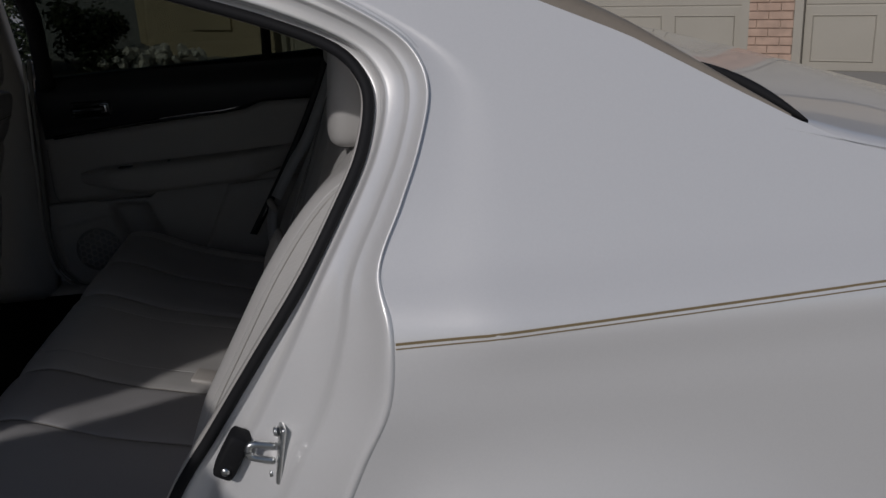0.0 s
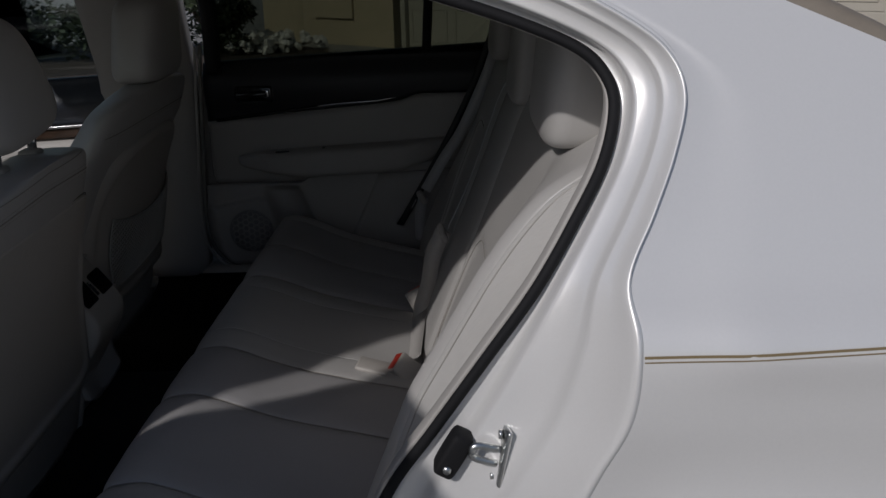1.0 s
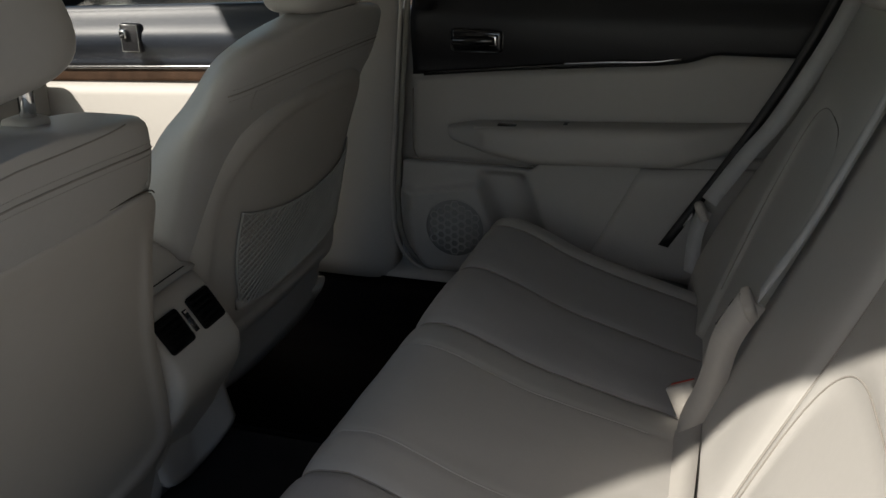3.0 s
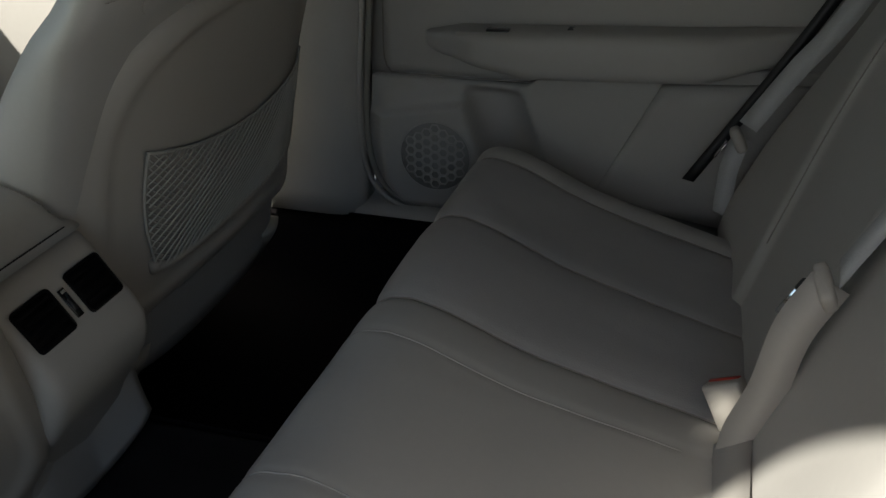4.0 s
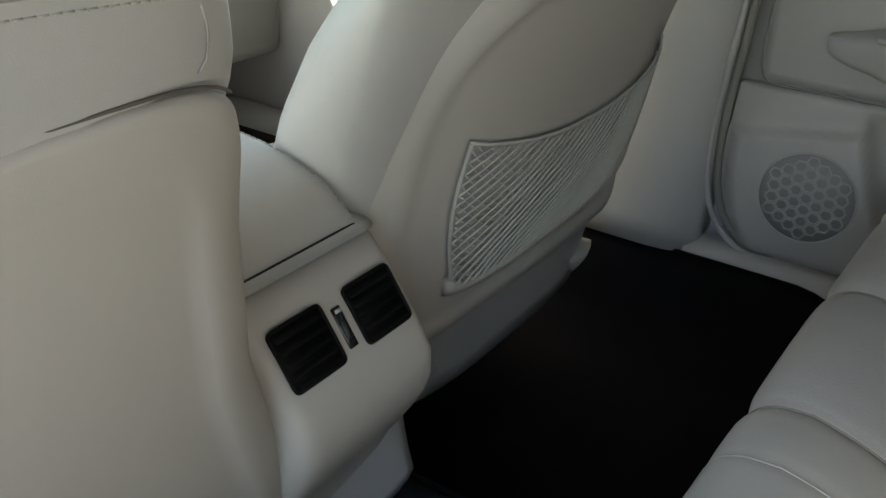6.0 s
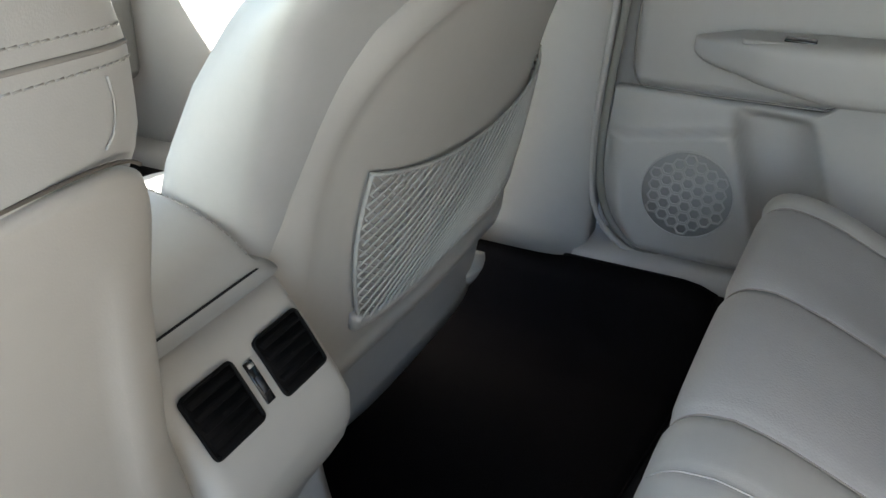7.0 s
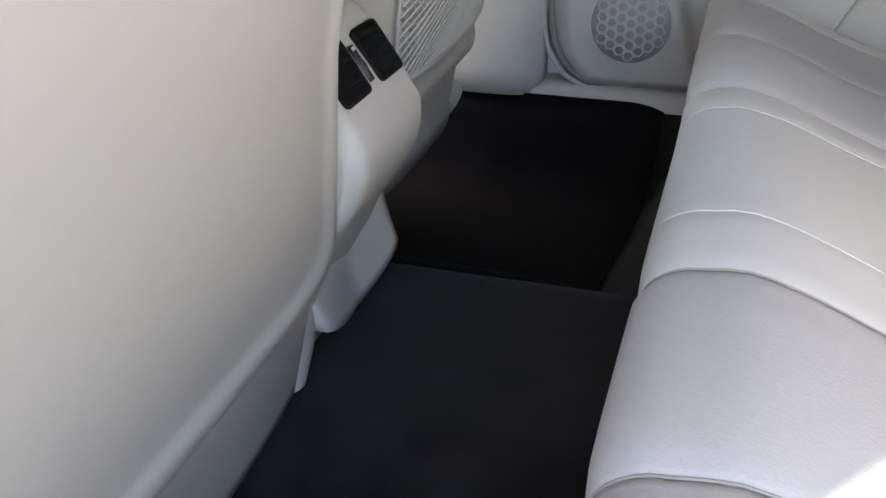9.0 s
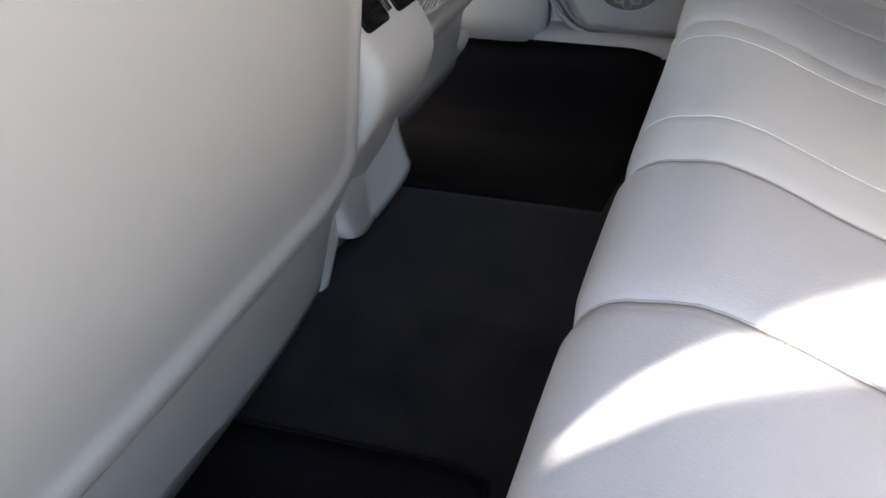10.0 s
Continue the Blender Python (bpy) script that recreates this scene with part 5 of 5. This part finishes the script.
part("door_core", slab([[Vector((edge_x(0.41 + 0.53 * k / 12) - 0.03 + (0.55 - edge_x(0.41 + 0.53 * k / 12)) * i / 8, 1.598 if 0.41 + 0.53 * k / 12 > 0.66 else 1.612, 0.41 + 0.53 * k / 12)) for k in range(13)] for i in range(9)], (0, 0.02, 0)), TRIM, door)
# inside handle
hd = part("handle_cup", box((-0.148, 1.574, 0.872), (-0.052, 1.584, 0.914), 0.008), GLOSS, door, "black handle recess")
h2 = part("door_handle", tube(smooth_path([(-0.143, 1.574, 0.8905), (-0.11, 1.560, 0.893), (-0.085, 1.560, 0.8945), (-0.066, 1.566, 0.8955)], 14), 0.0062, 8, flat=1.3), GLOSS, None, "dark inside door handle")
h2.parent, h2.location = hd, (0, 0, 0)
h3 = part("lock_lever", box((-0.078, 1.562, 0.886), (-0.060, 1.573, 0.905), 0.003), CHROME, None, "chrome lock lever")
h3.parent, h3.location = hd, (0, 0, 0)
# window frame, divider and glass
wy = lambda z: 1.604 - 0.62 * max(0, z - 0.96)
part("window_divider", loft([[Vector((x + 0.02 * f, wy(z) + d, z)) for x, d in ((0.318, -0.012), (0.340, -0.012), (0.340, 0.012), (0.318, 0.012))] for f, z in ((0, 0.985), (1, 1.25))]), BLACK, door, "black window divider")
part("window_frame", tube(smooth_path([(-0.195, wy(0.99), 0.95), (-0.175, wy(1.1), 1.1), (-0.155, wy(1.23), 1.235), (0.05, wy(1.24), 1.25), (0.25, wy(1.2), 1.215), (0.45, wy(1.13), 1.145), (0.535, wy(1.08), 1.085), (0.545, wy(1.04), 1.03), (0.52, wy(1.0), 0.99)], 60), 0.02, 10, up=(0, 1, 0)), BLACK, door, "black window frame")
rows = [[Vector((-0.20 + 0.74 * i / 12, wy(z) + 0.006, z)) for z in [0.955 + (lerp([(-0.2, 1.24), (0.1, 1.245), (0.3, 1.20), (0.54, 1.06)], -0.20 + 0.74 * i / 12) - 0.955) * k / 8 for k in range(9)]] for i in range(13)]
gl = part("window_glass", slab(rows, (0, 0.004, 0)), TINT, door, "tinted rear side window")

# ---------- far front door, dash, mirror ----------
fd = thing("front_door", "closed front passenger door with wood strip and pale lower panel", "car door", at=(-0.75, 1.60, 0.46))
fz = lambda x: 0.945 + 0.047 * (x + 0.5)
dpatch("upper_panel", -1.22, -0.40, lambda x: fz(x) - 0.115, lambda x: fz(x), lambda x, z: 1.575 - 0.03 * math.sin(math.pi * min(1, max(0, (fz(x) - z) / 0.115))) ** 2 + 0.01, SHEENY, "blue-black soft upper panel", 40, 14, fd)
dpatch("wood_strip", -1.22, -0.40, lambda x: fz(x) - 0.146, lambda x: fz(x) - 0.117, lambda x, z: 1.578, WOOD, "dark wood trim strip", 40, 4, fd)
part("chrome_line", tube([(-1.2 + 0.8 * k / 20, 1.5735, fz(-1.2 + 0.8 * k / 20) - 0.116) for k in range(21)], 0.004, 6), CHROME, fd, "bright chrome line")
dpatch("lower_panel", -1.22, -0.40, lambda x: 0.45, lambda x: fz(x) - 0.147, lambda x, z: 1.585 - 0.025 * math.sin(math.pi * min(1, (z - 0.45) / 0.35)), TRIM, "ivory lower panel", 40, 12, fd)
fh = part("handle_plate", box((-0.806, 1.550, 0.846), (-0.764, 1.566, 0.902), 0.004), BLACK, fd, "black door handle pocket")
for nm, bm, mat in (("plate_rim", tube([(-0.804, 1.550, 0.849), (-0.767, 1.550, 0.849), (-0.767, 1.550, 0.900), (-0.804, 1.550, 0.900)], 0.0010, 5, closed=True, up=(0, 1, 0)), ZINC), ("lever", box((-0.803, 1.541, 0.874), (-0.788, 1.552, 0.892), 0.003), CHROME)):
    p_ = part(nm, bm, mat, None)
    p_.parent, p_.location = fh, (0, 0, 0)
dash = thing("dashboard", "black dashboard below the windscreen", "dashboard", at=(-1.35, MID, 0.5))
rings = []
for j in range(25):
    y = 0.20 + (2 * MID - 0.40) * j / 24
    b = 0.02 * math.sin(6.3 * j / 24 * 2)
    rings.append([Vector((x, y, z)) for x, z in smooth_prof([(-1.58, 0.55), (-1.58, 0.95), (-1.40, 0.985), (-1.22, 0.965), (-1.13 + b, 0.90), (-1.12 + b, 0.82), (-1.17, 0.74), (-1.18, 0.66), (-1.25, 0.58), (-1.58, 0.55)], 44)[:-1]])
part("dash_top", loft(rings), BLACK, dash)
part("glove_box", box((-1.135, 1.02, 0.575), (-0.985, 1.55, 0.80), 0.02), material("grey_dash_plastic", (0.09, 0.09, 0.085), 0.6, bump=0.2, bump_scale=700), dash, "grey glove box below the dash")
part("console_stack", box((-1.16, 0.76, 0.45), (-1.06, 0.99, 0.86), 0.02), GLOSS, dash, "gloss black centre stack")
sh = thing("gear_lever", "black gear lever on the console", "gear lever", at=(-0.98, 0.89, 0.66))
part("stick", tube([(-0.98, 0.89, 0.655), (-0.97, 0.885, 0.74)], 0.012, 10), BLACK, sh)
part("knob", cushion_blob((-0.968, 0.885, 0.765), (0.028, 0.022, 0.03), 20, 10, 2.4, 2.4), LEATHER, sh)
dm = thing("door_mirror", "black-backed exterior door mirror with clear glass", "mirror", at=(-1.0, 1.84, 0.93))
hb = cushion_blob((-1.003, 1.852, 0.975), (0.055, 0.098, 0.062), 36, 14, 3, 3)
part("housing", hb, BLACK, dm)
part("mirror_glass", slab([[Vector((-0.9475 + 0.012 * (j / 6), 1.770 + 0.160 * j / 6, 0.927 + 0.094 * k / 4)) for k in range(5)] for j in range(7)], (-0.003, 0, 0)), MIRROR, dm, "silvered mirror glass")
part("arm", tube([(-1.01, 1.77, 0.945), (-1.03, 1.67, 0.925)], 0.022, 10), BLACK, dm)

# ---------- open near rear door, swung out ahead of the opening ----------
od = thing("open_rear_door", "opened white rear door swung out beside the car", "car door", at=(-0.33, 0.02, 0.40))
HINGE = Matrix.Translation((-0.387, 0.0, 0)) @ Matrix.Rotation(radians(-66), 4, "Z")
rows = [[HINGE @ Vector((0.84 * i / 20 - 0.03 * abs(k / 10 - 0.6), 0.0 + side_y(0.40 + 0.55 * k / 10), 0.40 + 0.55 * k / 10)) for k in range(11)] for i in range(21)]
part("door_skin", slab(rows, HINGE.to_3x3() @ Vector((0, 0.06, 0))), PAINT, od)
part("window_frame", tube([HINGE @ Vector(p) for p in smooth_path([(0.01, 0.03, 0.95), (0.03, 0.09, 1.12), (0.06, 0.155, 1.25), (0.35, 0.16, 1.25), (0.62, 0.13, 1.18), (0.80, 0.08, 1.06), (0.82, 0.04, 0.95)], 40)], 0.022, 8), BLACK, od, "black window frame")
rows = [[HINGE @ Vector((0.015 + 0.775 * i / 14, 0.03 + (0.13 * (1 - 0.5 * i / 14)) * k / 6, 0.95 + (lerp([(0, 0.29), (0.5, 0.29), (0.8, 0.22), (1, 0.08)], i / 14)) * k / 6)) for k in range(7)] for i in range(15)]
part("window_glass", slab(rows, HINGE.to_3x3() @ Vector((0, 0.004, 0))), SHADE, od, "privacy glass of the opened door")

# ---------- the house beyond the car ----------
HP, HD = Vector((5.16, 6.52, 0)), Vector((-0.77, 0.64, 0)).normalized()
HN = Vector((-HD.y, HD.x, 0)) * (1 if Vector((-HD.y, HD.x, 0)).y < 0 else -1)   # towards the car
HOUSE = Matrix(((HD.x, -HN.x, 0, HP.x), (HD.y, -HN.y, 0, HP.y), (0, 0, 1, 0), (0, 0, 0, 1)))
house = thing("house", "tan house with taupe sectional garage doors and pink brick piers", "house", at=(2, 10, 0))


def hbox(a, b, bevel=0.0):
    return move(box(a, b, bevel), HOUSE)


def wall_part(name, a, b, mat, label="", bevel=0.0):
    return part(name, hbox(a, b, bevel), mat, house, label, smooth=False)


wall_part("wall", (-6.2, 0.08, 2.35), (8.6, 0.40, 3.2), STUCCO)
wall_part("wall", (7.05, 0.02, 0.0), (9.6, 0.40, 2.35), STUCCO, "tan painted wall")
wall_part("wall", (-6.2, 0.02, 0.0), (-4.6, 0.40, 2.35), STUCCO)
wall_part("wall_board", (7.75, -0.02, 0.35), (8.5, 0.02, 1.3), STUCCO, "flat tan service panel")
part("roof", hbox((-6.6, -0.5, 3.2), (10, 6, 3.5), 0.05), ROOFING, house, "brown shingle roof", smooth=False)


def garage_door(k0, k1, panels, rows_n):
    d = part("garage_door", hbox((k0, 0.10, 0.0), (k1, 0.14, 2.3)), GARAGE, house, "taupe sectional garage door", smooth=False)
    w, h = (k1 - k0) / panels, 2.3 / rows_n
    for r in range(rows_n):
        gap = part("section", hbox((k0, 0.092, r * h + 0.006), (k1, 0.104, (r + 1) * h - 0.006), 0.004), GARAGE, None, smooth=False)
        gap.parent, gap.location = d, (0, 0, 0)
        for c in range(panels):
            a, b = k0 + c * w + 0.07, k0 + (c + 1) * w - 0.07
            bm = bmesh.new()
            ring = [(a, r * h + 0.09), (b, r * h + 0.09), (b, (r + 1) * h - 0.09), (a, (r + 1) * h - 0.09)]
            tube([Vector((x, 0.090, z)) for x, z in ring], 0.010, 4, bm, closed=True, up=(0, 1, 0))
            move(bm, HOUSE)
            p = part("panel", bm, GARAGE, None, smooth=False)
            p.parent, p.location = d, (0, 0, 0)


garage_door(1.26, 6.85, 8, 4)
garage_door(-4.5, 0.71, 8, 4)
for k in (1.18, 6.86, 0.715, -4.58):
    wall_part("door_jamb", (k, 0.03, 0.0), (k + 0.075, 0.2, 2.35), GARAGE)
pier = part("brick_pier", hbox((0.795, 0.035, 0.0), (1.175, 0.36, 2.35)), MORTAR, house, "pink brick pier", smooth=False)
rnd = random.Random(4)
for r in range(31):
    z = 0.006 + r * 0.0755
    off = 0.105 if r % 2 else 0.0
    for c in range(-1, 3):
        a, b = 0.795 + c * 0.21 + off + 0.004, 0.795 + (c + 1) * 0.21 + off - 0.004
        a, b = max(a, 0.790), min(b, 1.180)
        if b - a < 0.03:
            continue
        bk = part("brick", hbox((a, 0.022 - rnd.random() * 0.004, z), (b, 0.06, z + 0.067), 0.003), BRICK, None, smooth=False)
        bk.parent, bk.location = pier, (0, 0, 0)

# planting bed: mulch, shrubs, pale stones
# bed lengthened at its front end; dark mulch there stands in for shaded ground
rows = []
for i in range(25):
    a = 2 * math.pi * i / 24
    rows.append([Vector((-5.4 + (4.4 * r) * math.cos(a), 10.6 + (2.2 * r) * math.sin(a), 0.07 * (1 - r ** 4) + 0.004)) for r in (1.0, 0.95, 0.8, 0.5, 0.2, 0.01)])
tagged(part("planting_bed", grid(rows), SOIL), "dark mulch planting bed beside the house", "planting bed", kind="structure")


def leaf_crown(n, spread, seed, size):
    rnd = random.Random(seed)
    bm = bmesh.new()
    clumps = [(Vector((rnd.uniform(-1, 1) * spread[0] * 0.65, rnd.uniform(-1, 1) * spread[1] * 0.65, rnd.uniform(0.15, 1) * spread[2])), rnd.uniform(0.28, 0.5)) for _ in range(14)]
    for _ in range(n):
        c, r = clumps[rnd.randrange(len(clumps))]
        d = Vector((rnd.gauss(0, 1), rnd.gauss(0, 1), rnd.gauss(0, 0.8)))
        p = c + d.normalized() * r * min(spread) * rnd.uniform(0.55, 1.1)
        if p.z < 0.03:
            continue
        u = Vector((rnd.gauss(0, 1), rnd.gauss(0, 1), rnd.gauss(0, 0.6))).normalized()
        w = u.cross(Vector((rnd.gauss(0, 1), rnd.gauss(0, 1), rnd.gauss(0, 1)))).normalized()
        s = size * rnd.uniform(0.6, 1.3)
        a, b, q, e = (bm.verts.new(p - u * s), bm.verts.new(p + w * s * 0.42), bm.verts.new(p + u * s), bm.verts.new(p - w * s * 0.42))
        bm.faces.new((a, b, q)), bm.faces.new((a, q, e))
    return bm


def shrub(x, y, spread, n, seed, size, label):
    t = thing("shrub", label, "shrub", group="garden shrubs", at=(x, y, 0.0))
    st_ = bmesh.new()
    rnd = random.Random(seed)
    for k in range(6):
        a = rnd.uniform(0, 6.28)
        tube([(x, y, 0.0), (x + 0.3 * spread[0] * math.cos(a), y + 0.3 * spread[1] * math.sin(a), spread[2] * 0.5), (x + 0.6 * spread[0] * math.cos(a), y + 0.6 * spread[1] * math.sin(a), spread[2] * 0.9)], 0.02, 5, st_)
    part("stems", st_, BARK, t)
    part("leaves", move(leaf_crown(n, spread, seed, size), Matrix.Translation((x, y, 0))), LEAF, t, smooth=False)


shrub(-2.4, 10.6, (0.55, 0.5, 0.75), 2600, 3, 0.045, "small round dark green shrub in mulch")
shrub(-3.4, 10.2, (0.8, 0.7, 1.1), 3800, 5, 0.05, "dark green shrub in the planting bed")
shrub(-4.9, 9.9, (0.9, 0.8, 1.5), 4200, 8, 0.055, "tall dark green shrub in the planting bed")
shrub(-6.6, 9.2, (1.3, 1.1, 2.6), 6500, 12, 0.07, "large dark evergreen shrub by the drive")
shrub(-8.6, 8.2, (1.6, 1.4, 3.4), 8000, 14, 0.08, "large dark evergreen shrub by the drive")
shrub(-10.5, 6.4, (1.8, 1.6, 3.6), 8000, 17, 0.09, "large dark evergreen shrub by the drive")
shrub(-12.0, 3.4, (2.0, 1.8, 4.0), 8000, 21, 0.10, "large dark evergreen shrub by the drive")
st_mesh = bmesh.new()
rnd = random.Random(9)
for k in range(70):
    s = rnd.uniform(0.03, 0.09)
    b = bmesh.ops.create_icosphere(st_mesh, subdivisions=1, radius=s, matrix=Matrix.Translation((-1.75 + rnd.gauss(0, 0.22), 10.75 + rnd.gauss(0, 0.25), 0.07 + rnd.uniform(0, 0.16))))
    for v in b["verts"]:
        v.co += Vector((rnd.uniform(-1, 1), rnd.uniform(-1, 1), rnd.uniform(-1, 1))) * s * 0.3
tagged(part("landscape_stones", st_mesh, STONE, smooth=False), "pile of pale landscape stones by the shrubs", "stones", kind="stuff")
